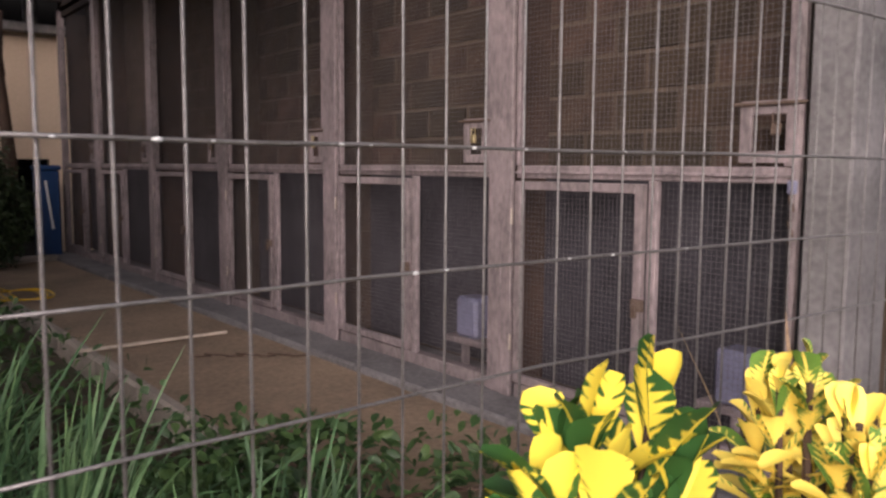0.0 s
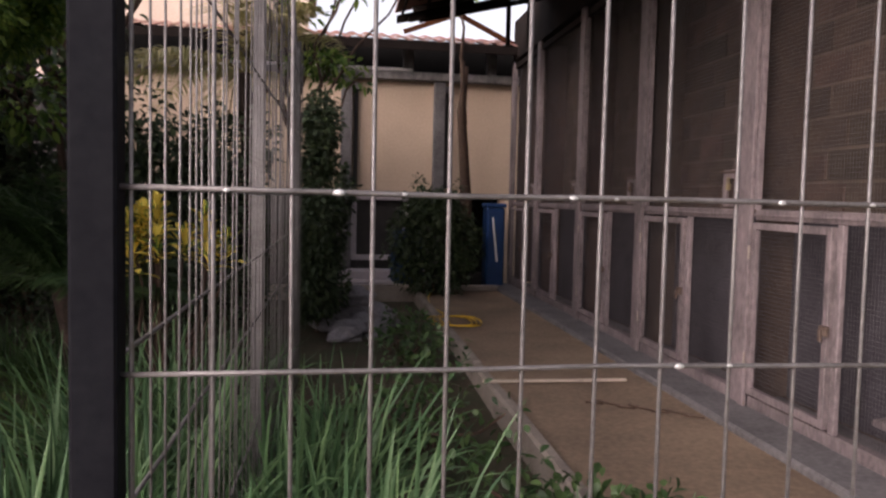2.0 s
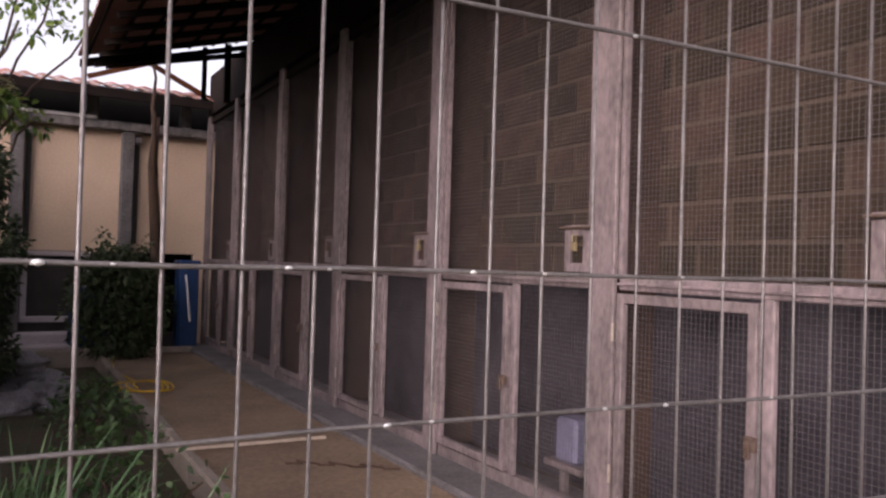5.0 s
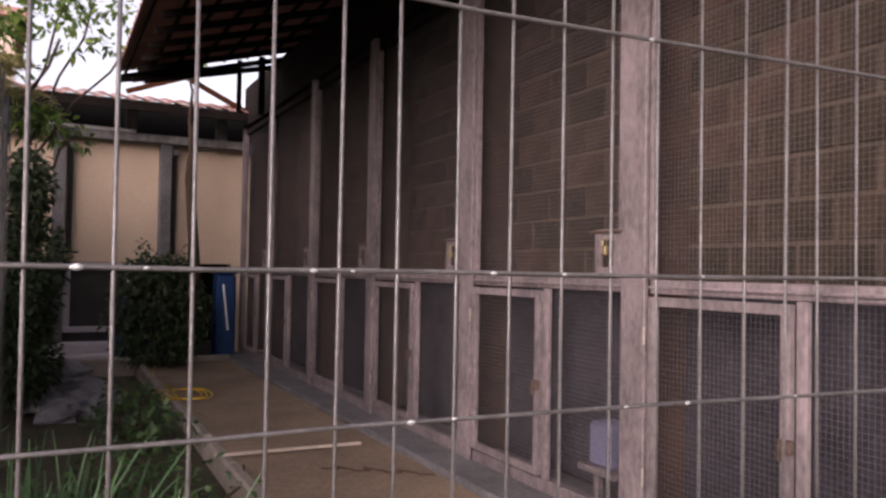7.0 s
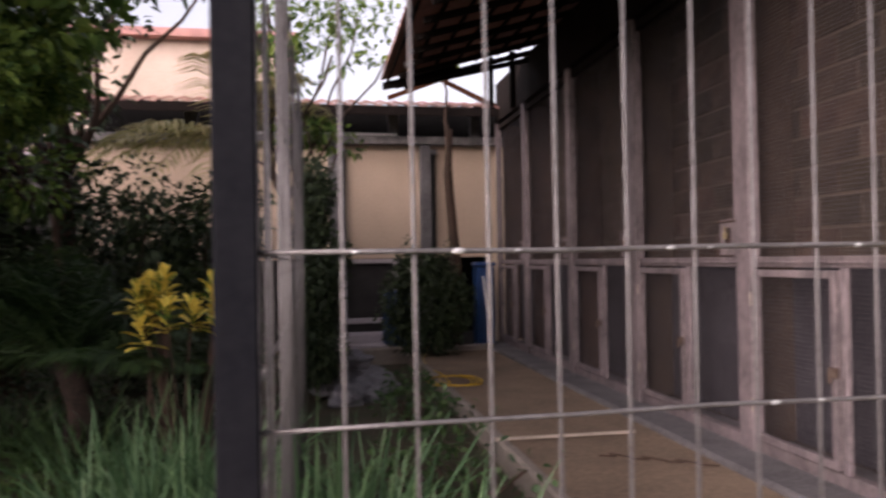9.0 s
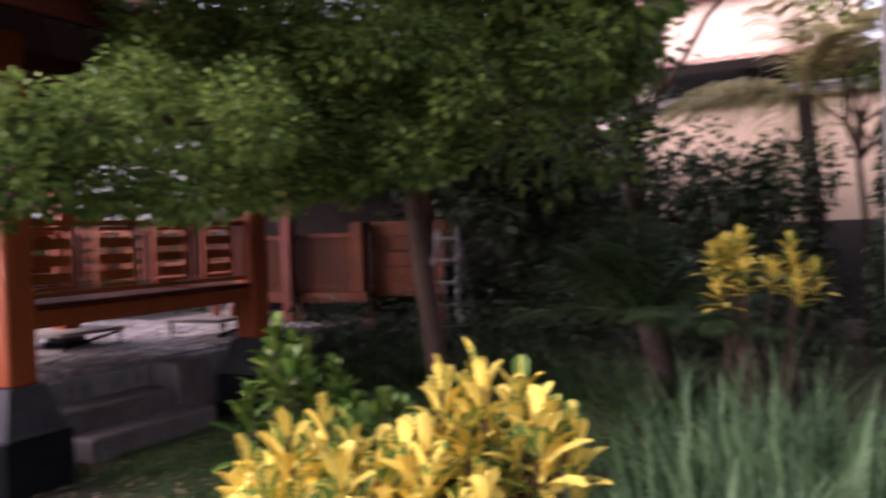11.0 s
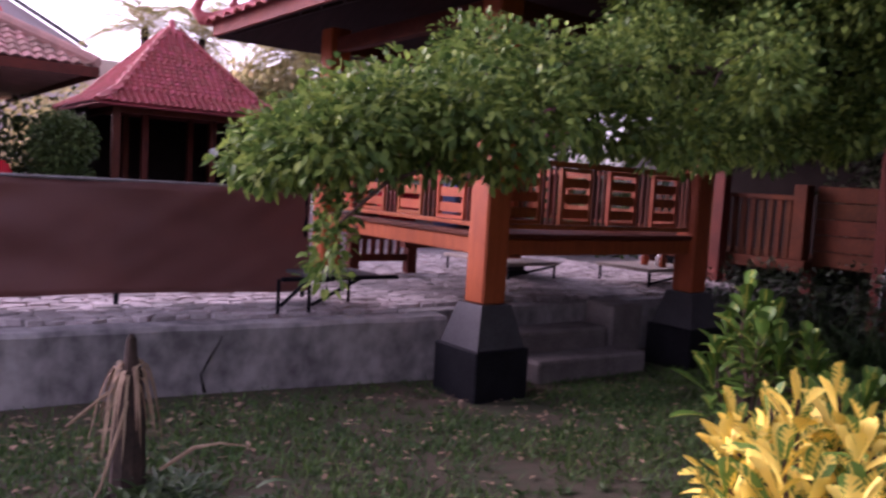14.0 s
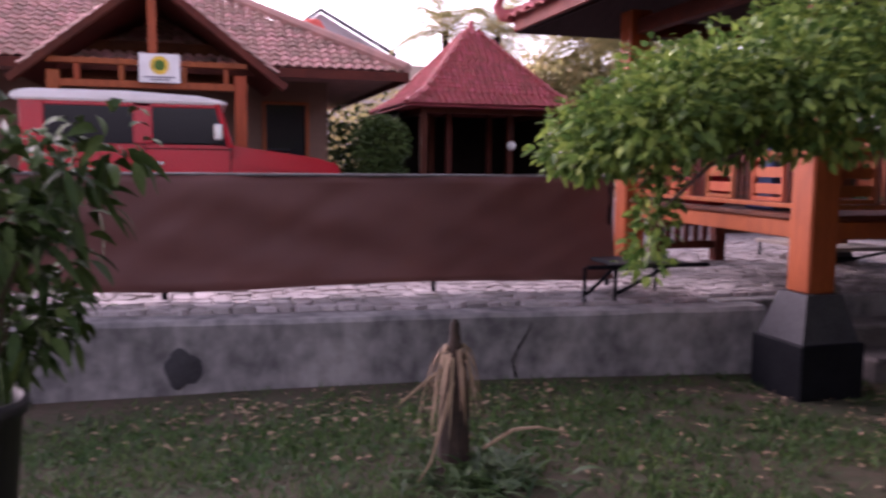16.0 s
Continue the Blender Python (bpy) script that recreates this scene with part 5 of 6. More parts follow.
def make_joglo():
    j = thing("garden_pavilion", -18.2, 4.95, 0.47, "open pavilion with steep red tiled peaked roof", "pavilion")
    cx, cy = -18.2, 4.95
    prof = [(1.88, 2.62), (1.42, 2.9), (0.8, 3.58), (0.2, 4.24), (0.1, 4.36)]
    vs, fs = [], []
    for r, z in prof:
        vs += [(cx + a * r, cy + b * r, z) for a, b in ((1, -1), (1, 1), (-1, 1), (-1, -1))]
    for k in range(len(prof) - 1):
        for q in range(4):
            a = k * 4 + q
            b = k * 4 + (q + 1) % 4
            fs.append([a, b, b + 4, a + 4])
    fs += [[0, 3, 2, 1], [16, 17, 18, 19]]
    roof = raw("roof", vs, fs, M_RED, j, "steep red tiled roof")
    for k in range(4):
        (ra, za), (rb, zb) = prof[k], prof[k + 1]
        for q, (d, n) in enumerate((((0, 1, 0), (1, 0, 0)), ((-1, 0, 0), (0, 1, 0)), ((1, 0, 0), (0, -1, 0)))):
            d, n = Vector(d), Vector(n)
            o = Vector((cx, cy, za + 0.03)) + n * ra - d * ra
            up = (-n * (ra - rb) + Vector((0, 0, zb - za)))
            sl = up.length
            nv = max(1, int(round(sl / 0.115)))
            tiles("tile", roof, o, d, up, int(2 * ra / 0.14) + 1, nv, lambda a, s, ra=ra, rb=rb, sl=sl: (ra - rb) * s / sl - 0.05 <= a <= 2 * ra - (ra - rb) * s / sl + 0.05, M_REDO, M_RED, keep=30 if q == 0 else 0, size=(0.14, sl / nv))
    for a, b in ((1, -1), (1, 1), (-1, 1), (-1, -1)):
        part("hip_ridge", tube(bmesh.new(), [(cx + a * (r + 0.02), cy + b * (r + 0.02), z + 0.06) for r, z in prof], 0.06, 6), M_RED, roof)
        solid("post", (cx + a * 1.45 - 0.07, cy + b * 1.45 - 0.07, 0.47), (cx + a * 1.45 + 0.07, cy + b * 1.45 + 0.07, 2.65), M_TEAKD, j, bev=0.008)
        solid("inner_post", (cx + a * 0.7 - 0.06, cy + b * 0.7 - 0.06, 0.47), (cx + a * 0.7 + 0.06, cy + b * 0.7 + 0.06, 2.9), M_TEAKD, j, bev=0.008)
    part("finial", lathe(bmesh.new(), [(0.1, 4.38), (0.13, 4.42), (0.06, 4.48), (0.08, 4.54), (0.02, 4.66)], cx, cy, 10), M_RED, roof, smooth=True)
    for k, y in ((0, cy - 1.45), (1, cy + 1.45)):
        part("eave_beam", boxes(((cx - 1.5, y - 0.05, 2.5), (cx + 1.5, y + 0.05, 2.62))), M_TEAKD, j)
    part("eave_beam", boxes(((cx + 1.4, cy - 1.5, 2.504), (cx + 1.5, cy + 1.5, 2.624))), M_TEAKD, j)
    # black sheets added so the open interior reads as shaded
    part("back_shade_sheet", boxes(((cx - 1.7, cy - 1.75, 0.47), (cx - 1.65, cy + 1.75, 2.62))), M_ROOFDARK, j, "near-black back sheet for the shaded interior")
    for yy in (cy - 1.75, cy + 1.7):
        part("side_shade_sheet", boxes(((cx - 1.65, yy, 0.47), (cx + 0.4, yy + 0.05, 2.62))), M_ROOFDARK, j, "near-black side sheet for the shaded interior")
    part("floor", boxes(((cx - 1.75, cy - 1.8, 0.45), (cx + 1.75, cy + 1.8, 0.62))), M_CONC, j)
    lamp = thing("globe_lamp", -17.0, 5.5, 1.8, "round white globe lamp hanging from a cord", "lamp")
    bm = bmesh.new()
    bmesh.ops.create_uvsphere(bm, u_segments=14, v_segments=8, radius=0.1, matrix=Matrix.Translation((-17.0, 5.5, 1.88)))
    part("globe", bm, M_LAMP, lamp, smooth=True)
    part("cord", tube(bmesh.new(), [(-17.0, 5.5, 1.97), (-17.0, 5.5, 2.66)], 0.01, 5), M_BLACK, lamp)


make_joglo()

# pale gabled house far behind, with an orange tank
far = thing("far_house", -32, 4.0, 0, "pale far house with a low gable and parapet", "house")
bm = bmesh.new()
pr = [(0.6, 0), (0.6, 4.9), (3.3, 6.9), (5.9, 5.5), (5.9, 0)]
fa = [[bm.verts.new((x, y, z)) for y, z in pr] for x in (-31, -38)]
bm.faces.new(fa[0])
bm.faces.new(fa[1][::-1])
for q in range(5):
    bm.faces.new((fa[0][q], fa[1][q], fa[1][(q + 1) % 5], fa[0][(q + 1) % 5]))
bmesh.ops.recalc_face_normals(bm, faces=bm.faces[:])
part("wall", bm, M_PALE, far)
part("roof_edge", tube(bmesh.new(), [(-30.9, 0.4, 4.85), (-30.9, 3.3, 7.0), (-30.9, 6.1, 5.5)], 0.1, 4), M_PLINTHG, far)
part("parapet", boxes(((-31.2, 5.91, 0.0), (-36, 7.6, 5.2))), M_CREAM, far)
tank = part("roof_tank", lathe(bmesh.new(), [(0.45, 5.5), (0.5, 5.6), (0.5, 6.2), (0.3, 6.5)], -30.2, 2.9, 16), M_ORANGE, far, "orange red tank", smooth=True)
part("tank_stand", boxes(((-30.6, 2.5, 0), (-29.8, 3.3, 5.5))), M_PALE, far)

# ---- timber house beyond the lawn ----


def make_deck_house():
    d = thing("timber_house", -6.6, 9.2, 0.1, "dark timber house with a raised balustraded deck", "house")
    solid("deck_edge", (-8.4, 8.45, 0.72), (-5.75, 8.6, 0.86), M_OAK, d, bev=0.008)
    part("deck_floor", boxes(((-8.4, 8.6, 0.76), (-5.75, 11, 0.84))), M_OAK, d)
    solid("top_rail", (-8.4, 8.47, 1.56), (-5.95, 8.57, 1.62), M_OAK, d, bev=0.006)
    solid("corner_post", (-5.95, 8.44, 0.86), (-5.78, 8.6, 1.75), M_OAK, d, bev=0.008)
    for i in range(20):
        x = -8.35 + i * 0.12
        bm = boxes(((x, 8.5, 0.862), (x + 0.07, 8.53, 1.56)), bev=0.004)
        part("baluster", bm, M_OAK, d)
    for i in range(5):
        solid("side_board", (-5.76, 8.62 + 0.004, 0.8 + i * 0.19), (-4.75 + 0.02 * i, 8.66, 0.98 + i * 0.19), M_OAK, d, bev=0.006)
    for x in (-8.2, -7.0, -5.86, -4.85):
        solid("stilt", (x - 0.07, 8.7, -0.1), (x + 0.07, 8.84, 0.76), M_TEAKD, d, bev=0.008)
    # wall and under-deck sheet take near-black colours in place of shade
    part("wall", boxes(((-9.0, 10.2, 0.1), (-3.2, 10.35, 4.2))), M_ROOFDARK, d, "plank wall coloured near black for deep shade")
    part("underdeck_shade_sheet", boxes(((-9.0, 10.0, -0.1), (-4.0, 10.1, 0.75))), M_DARKOPEN, d)
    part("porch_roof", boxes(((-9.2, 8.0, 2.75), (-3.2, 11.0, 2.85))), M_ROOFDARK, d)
    solid("roof_post", (-6.95, 8.3, 0.1), (-6.8, 8.44, 2.75), M_TEAKD, d, bev=0.008)
    solid("roof_post", (-4.9, 8.3, 0.1), (-4.76, 8.44, 2.75), M_TEAKD, d, bev=0.008)


make_deck_house()

ladder = thing("step_ladder", -4.4, 8.0, 0.08, "aluminium step ladder standing open in the shade", "ladder")
for s in (-1, 1):
    part("rail", tube(bmesh.new(), [(-4.42 + s * 0.22, 7.85, 0.06), (-4.42 + s * 0.13, 8.1, 1.62)], 0.018, 6), M_ALU, ladder)
    part("back_leg", tube(bmesh.new(), [(-4.42 + s * 0.2, 8.5, 0.06), (-4.42 + s * 0.12, 8.14, 1.6)], 0.014, 6), M_ALU, ladder)
for i in range(6):
    t = (i + 0.7) / 6.2
    part("rung", boxes(((-4.42 - 0.22 + 0.09 * t, 7.83 + 0.25 * t, 0.06 + 1.56 * t), (-4.42 + 0.22 - 0.09 * t, 7.89 + 0.25 * t, 0.085 + 1.56 * t))), M_ALU, ladder)

# ---- plants ----


def leafy(name, parent, material, clumps, rng, per, length, width, droop=0.3, spread=1.0, up=0.15, label="", prof=SMALL):
    """Leaves thrown round clumps (centre, radii)."""
    P, D = [], []
    for c, r in clumps:
        k = max(4, int(per * (r[0] * r[1] + r[1] * r[2] + r[0] * r[2])))
        p, d = scatter(rng, c, r, k, 0.35)
        P.append(p)
        D.append(d * spread + rng.normal(0, 0.5, (k, 3)) + np.array([0, 0, up]))
    P, D = np.concatenate(P), np.concatenate(D)
    n = len(P)
    return blades(name, P, D, rng.uniform(*length, n), rng.uniform(*width, n), droop, material, parent, label, prof=prof, rng=rng, flat=0.6)


def make_garden_tree():
    """Tree on the lawn whose long low branches hang in front of the pavilion."""
    rng = np.random.default_rng(11)
    t = thing("tree", -3.3, 5.5, 0.05, "spreading tree with a slim trunk and low leafy branches", "tree")
    bm = bmesh.new()
    tube(bm, [(-3.22, 5.5, -0.05), (-3.28, 5.5, 0.4), (-3.36, 5.48, 1.1), (-3.42, 5.45, 1.9), (-3.4, 5.4, 2.6), (-3.3, 5.4, 3.4)], [0.12, 0.095, 0.085, 0.085, 0.08, 0.06], 10)
    part("trunk", bm, M_BARK, t, smooth=True)
    ends = [(-3.3, 3.4, 2.35), (-3.35, 1.8, 2.05), (-2.4, 4.6, 2.8), (-4.4, 4.6, 2.9), (-2.0, 5.8, 2.8), (-3.4, 6.6, 3.3), (-4.3, 3.2, 2.9)]
    for e in ends:
        pts, rad = limb(rng, (-3.4, 5.42, 2.2 + 0.1 * rng.random()), e, 0.05, 0.015, 0.07, 7)
        part("limb", tube(bmesh.new(), pts, rad, 7), M_BARK, t, smooth=True)
    for a, b in (((-3.35, 1.8, 2.05), (-3.3, 0.95, 1.65)), ((-3.3, 3.4, 2.35), (-2.9, 2.5, 2.0)), ((-3.3, 1.6, 2.0), (-3.02, 0.72, 1.35))):
        pts, rad = limb(rng, a, b, 0.016, 0.005, 0.05, 6)
        part("limb", tube(bmesh.new(), pts, rad, 6), M_BARK, t, smooth=True)
    cl = []
    # the low hanging screen of leaves, thin at its tip, thicker towards the trunk
    ys, top, bot = (0.5, 0.7, 0.9, 1.2, 1.5, 1.85, 2.6, 3.4, 4.3, 5.2), (1.5, 1.74, 1.9, 2.03, 2.2, 2.4, 2.52, 2.72, 2.9, 3.0), (1.4, 1.48, 1.5, 1.5, 1.5, 1.6, 1.62, 1.62, 1.75, 1.92)
    for i in range(150):
        y = 0.56 + 4.6 * rng.random() ** 1.15
        z1, z0 = np.interp(y, ys, top), np.interp(y, ys, bot)
        r = min(0.17, 0.5 * (z1 - z0))
        z = rng.uniform(min(z0 + r * 0.9, (z0 + z1) / 2), max(z1 - r * 0.8, (z0 + z1) / 2))
        cl.append(((-3.3 + rng.normal(0, 0.05 + 0.22 * min(1, y - 0.4)), y, z), (0.8 * r + 0.06, r + 0.07, r)))
    for k in range(7):
        f = k / 6
        cl.append(((-3.3 + rng.normal(0, 0.03), 0.9 - 0.08 * f + rng.normal(0, 0.02), 1.5 - 0.36 * f), (0.09, 0.09, 0.08)))
    leafy("low_branch_leaves", t, M_LEAF, cl, rng, 2300, (0.03, 0.056), (0.018, 0.033), prof=(0.0, 0.9, 0.8, 0.0))
    cr = []
    for i in range(60):
        a, r = rng.uniform(0, 6.28), rng.uniform(0.1, 1.5)
        cr.append(((-3.2 + 1.15 * r * math.cos(a), 5.2 + 1.0 * r * math.sin(a), 2.45 + 0.35 * rng.random() + 0.8 * (1.5 - r) * rng.random()), (0.32, 0.34, 0.2)))
    for i in range(22):
        cr.append(((-2.65 + rng.normal(0, 0.32), 4.35 + rng.normal(0, 0.28), 1.95 + 0.5 * rng.random()), (0.22, 0.22, 0.2)))
    # clumps added beside the pavilion to keep sky light off its railing
    cr += [((rng.uniform(-4.3, -3.55), rng.uniform(3.2, 6.2), rng.uniform(2.2, 3.1)), (0.34, 0.36, 0.24)) for _ in range(40)]
    leafy("crown", t, M_LEAF, cr, rng, 1500, (0.038, 0.066), (0.024, 0.04), prof=(0.0, 0.9, 0.8, 0.0))
    # upper crown over the lawn; clumps above view added to shade lawn and pavilion
    uc = [((-2.6 + rng.normal(0, 1.1), 4.6 + rng.normal(0, 1.0), rng.uniform(3.75, 5.0)), (0.6, 0.6, 0.32)) for _ in range(30)]
    for c, r in uc[:8]:
        pts, rad = limb(rng, (-3.3, 5.4, 3.3), c, 0.045, 0.012, 0.1, 7)
        part("limb", tube(bmesh.new(), pts, rad, 6), M_BARK, t, smooth=True)
    uc += [((rng.uniform(-2.5, -1.6), rng.uniform(4.9, 6.4), rng.uniform(2.75, 4.1)), (0.36, 0.36, 0.24)) for _ in range(26)]
    # unseen clumps, there only to darken the pavilion's near side
    uc += [((rng.uniform(-5.0, -3.3), rng.uniform(0.6, 3.4), rng.uniform(3.5, 4.3)), (0.6, 0.6, 0.25)) for _ in range(34)]
    leafy("upper_crown", t, M_LEAF, uc, rng, 480, (0.09, 0.14), (0.06, 0.09), prof=(0.0, 0.9, 0.8, 0.0))
    # high branch in front of the pavilion roof
    hi = [((-3.6 + rng.normal(0, 0.25), 1.9 + 3.0 * rng.random(), 2.8 + 0.35 * rng.random()), (0.22, 0.3, 0.1)) for _ in range(30)]
    leafy("high_branch_leaves", t, M_LEAF, hi, rng, 1500, (0.04, 0.065), (0.024, 0.04), prof=(0.0, 0.9, 0.8, 0.0))
    pts, rad = limb(rng, (-3.4, 5.42, 2.9), (-3.6, 1.9, 2.95), 0.03, 0.008, 0.06, 7)
    part("limb", tube(bmesh.new(), pts, rad, 6), M_BARK, t, smooth=True)
    fl = [((-3.6, 3.75, 2.2), (0.16, 0.18, 0.1)), ((-2.95, 4.7, 2.4), (0.12, 0.12, 0.08)), ((-3.1, 1.7, 1.75), (0.1, 0.12, 0.08))]
    leafy("blossom", t, M_PINK, fl, rng, 800, (0.025, 0.04), (0.02, 0.03), label="faded pink bracts")


make_garden_tree()


def make_tree(name, x, y, h, clumps, rng, label, material, per=150, leaf=(0.09, 0.16), trunk=0.13, group=""):
    t = thing(name, x, y, 0, label, "tree", group)
    part("trunk", tube(bmesh.new(), [(x, y, -0.1), (x + 0.06, y, h * 0.4), (x - 0.04, y + 0.05, h * 0.8), (x, y, h)], [trunk, trunk * 0.8, trunk * 0.6, trunk * 0.4], 8), M_BARK, t, smooth=True)
    for c, r in clumps[::3]:
        pts, rad = limb(rng, (x, y, h * 0.75), c, trunk * 0.4, 0.015, 0.08, 6)
        part("limb", tube(bmesh.new(), pts, rad, 6), M_BARK, t, smooth=True)
    leafy("crown", t, material, clumps, rng, per, leaf, (leaf[0] * 0.5, leaf[1] * 0.5), prof=(0.0, 0.9, 0.8, 0.0))
    return t


def cloud(rng, n, lo, hi, size):
    lo, hi = np.array(lo), np.array(hi)
    return [(tuple(lo + (hi - lo) * rng.random(3)), tuple(np.array(size) * rng.uniform(0.7, 1.3))) for _ in range(n)]


rt = np.random.default_rng(23)
# these crowns get their deep shade from the dark leaf colour
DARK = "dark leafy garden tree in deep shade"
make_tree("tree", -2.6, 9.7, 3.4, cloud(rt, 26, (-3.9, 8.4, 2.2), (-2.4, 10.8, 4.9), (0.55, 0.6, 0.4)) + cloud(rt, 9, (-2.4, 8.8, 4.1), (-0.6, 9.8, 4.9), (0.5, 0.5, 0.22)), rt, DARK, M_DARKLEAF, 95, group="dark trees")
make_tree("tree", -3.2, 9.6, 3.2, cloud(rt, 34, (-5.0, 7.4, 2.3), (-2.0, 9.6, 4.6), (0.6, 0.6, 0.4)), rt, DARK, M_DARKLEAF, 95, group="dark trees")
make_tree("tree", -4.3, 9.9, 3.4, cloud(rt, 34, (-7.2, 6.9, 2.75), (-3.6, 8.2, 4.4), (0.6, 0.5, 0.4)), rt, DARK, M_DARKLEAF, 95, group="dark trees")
make_tree("tree", -2.5, 8.9, 2.8, cloud(rt, 20, (-3.4, 6.2, 2.0), (-1.95, 7.6, 3.6), (0.45, 0.45, 0.3)), rt, "small tree with mid green drooping leaves", M_LEAF, 120, (0.07, 0.12), 0.06)
make_tree("tree", -0.12, 10.3, 3.0, cloud(rt, 9, (-0.6, 9.7, 3.0), (0.75, 11.0, 3.35), (0.42, 0.4, 0.1)) + cloud(rt, 14, (-0.9, 9.6, 3.85), (0.7, 11.2, 5.0), (0.45, 0.45, 0.12)) + cloud(rt, 9, (0.2, 9.8, 4.3), (1.4, 11.0, 5.2), (0.45, 0.4, 0.12)), rt, "light green tree with flat layered branches", M_LEAF, 170, (0.08, 0.14), 0.05)
make_tree("tree", 2.52, 12.3, 3.6, [((2.3, 12.0, 4.6), (0.4, 0.4, 0.2))], rt, "bare curved tree trunk before the beige wall", M_LEAF, 60, (0.1, 0.16), 0.115)


def make_bush(name, clumps, rng, label, material, per=240, leaf=(0.05, 0.1), x=0.0, y=0.0, group="", category="shrub"):
    t = thing(name, x, y, 0, label, category, group)
    bm = bmesh.new()
    for c, r in clumps[:6]:
        pts, rad = limb(rng, (x, y, -0.05), c, 0.02, 0.008, 0.05, 5)
        tube(bm, pts, rad, 5)
    part("branching", bm, M_BARK, t)
    leafy("foliage", t, material, clumps, rng, per, leaf, (leaf[0] * 0.45, leaf[1] * 0.5), prof=(0.0, 0.9, 0.8, 0.0))
    return t


# tall dark hedge inside the fence and shrubs at the end of the walk
make_bush("tall_shrub", cloud(rt, 26, (0.05, 8.3, 0.2), (0.36, 9.4, 1.7), (0.22, 0.4, 0.3)) + cloud(rt, 12, (0.14, 8.5, 1.7), (0.26, 9.2, 2.55), (0.16, 0.3, 0.25)), rt, "tall narrow dark green shrub in the bed", M_DARKLEAF, 1100, x=0.2, y=8.8)
make_bush("round_shrub", [((1.92 + 0.5 * math.cos(k * 2.4) * math.sin(0.5 + k * 0.055), 11.4 + 0.2 * math.sin(k * 2.4), 0.3 + 1.2 * k / 43), (0.26, 0.22, 0.22)) for k in range(44)] + cloud(rt, 9, (1.45, 11.2, 1.25), (2.4, 11.6, 1.8), (0.13, 0.12, 0.15)), rt, "rounded dark green shrub by the walk", M_DARKLEAF, 900, x=1.95, y=11.5)
make_bush("ground_shrub", cloud(rt, 18, (0.75, 6.3, 0.05), (1.22, 8.6, 0.38), (0.22, 0.3, 0.14)), rt, "low green plants along the kerb", M_WEED, 240, x=1.0, y=7.4)
make_bush("ground_shrub", cloud(rt, 16, (0.4, 3.2, 0.1), (1.15, 5.6, 0.35), (0.25, 0.3, 0.12)), rt, "low green weeds in the garden bed", M_WEED, 150, x=0.8, y=4.4)
make_bush("ground_shrub", cloud(rt, 28, (0.6, 1.8, 0.12), (1.9, 3.0, 0.4), (0.24, 0.2, 0.13)), rt, "leafy weeds growing over the kerb", M_WEED, 560, x=1.2, y=2.7)
# dark planting behind the lawn, added so its near-black leaves fill the shade
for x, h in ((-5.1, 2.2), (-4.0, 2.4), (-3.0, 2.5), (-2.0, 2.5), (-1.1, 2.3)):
    make_bush("tall_dark_shrub", cloud(rt, 22, (x - 0.55, 9.0, 0.2), (x + 0.55, 9.7, h), (0.4, 0.3, 0.35)), rt, "tall shrub added to fill the deep shade behind the lawn", M_DARKLEAF, 330, (0.08, 0.14), x=x, y=9.3, group="tall dark shrubs")
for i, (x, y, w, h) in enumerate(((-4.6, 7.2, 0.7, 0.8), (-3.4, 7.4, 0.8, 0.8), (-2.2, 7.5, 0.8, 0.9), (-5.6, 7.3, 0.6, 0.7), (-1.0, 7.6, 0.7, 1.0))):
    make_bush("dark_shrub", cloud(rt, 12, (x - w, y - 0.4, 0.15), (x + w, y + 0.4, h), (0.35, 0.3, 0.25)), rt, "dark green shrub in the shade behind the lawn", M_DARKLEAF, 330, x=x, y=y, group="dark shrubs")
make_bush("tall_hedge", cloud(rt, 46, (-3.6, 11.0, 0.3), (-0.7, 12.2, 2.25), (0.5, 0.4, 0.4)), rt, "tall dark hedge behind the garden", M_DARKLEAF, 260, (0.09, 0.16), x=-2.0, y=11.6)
make_bush("topiary", [((-12.3, 1.72, 1.78), (0.42, 0.42, 0.4)), ((-12.3, 1.72, 1.78), (0.34, 0.34, 0.32)), ((-12.3, 1.72, 1.25), (0.42, 0.42, 0.3)), ((-12.3, 1.72, 0.85), (0.45, 0.45, 0.35))], rt, "clipped round topiary bush", M_HEDGE, 5200, (0.05, 0.08), x=-12.3, y=1.72)


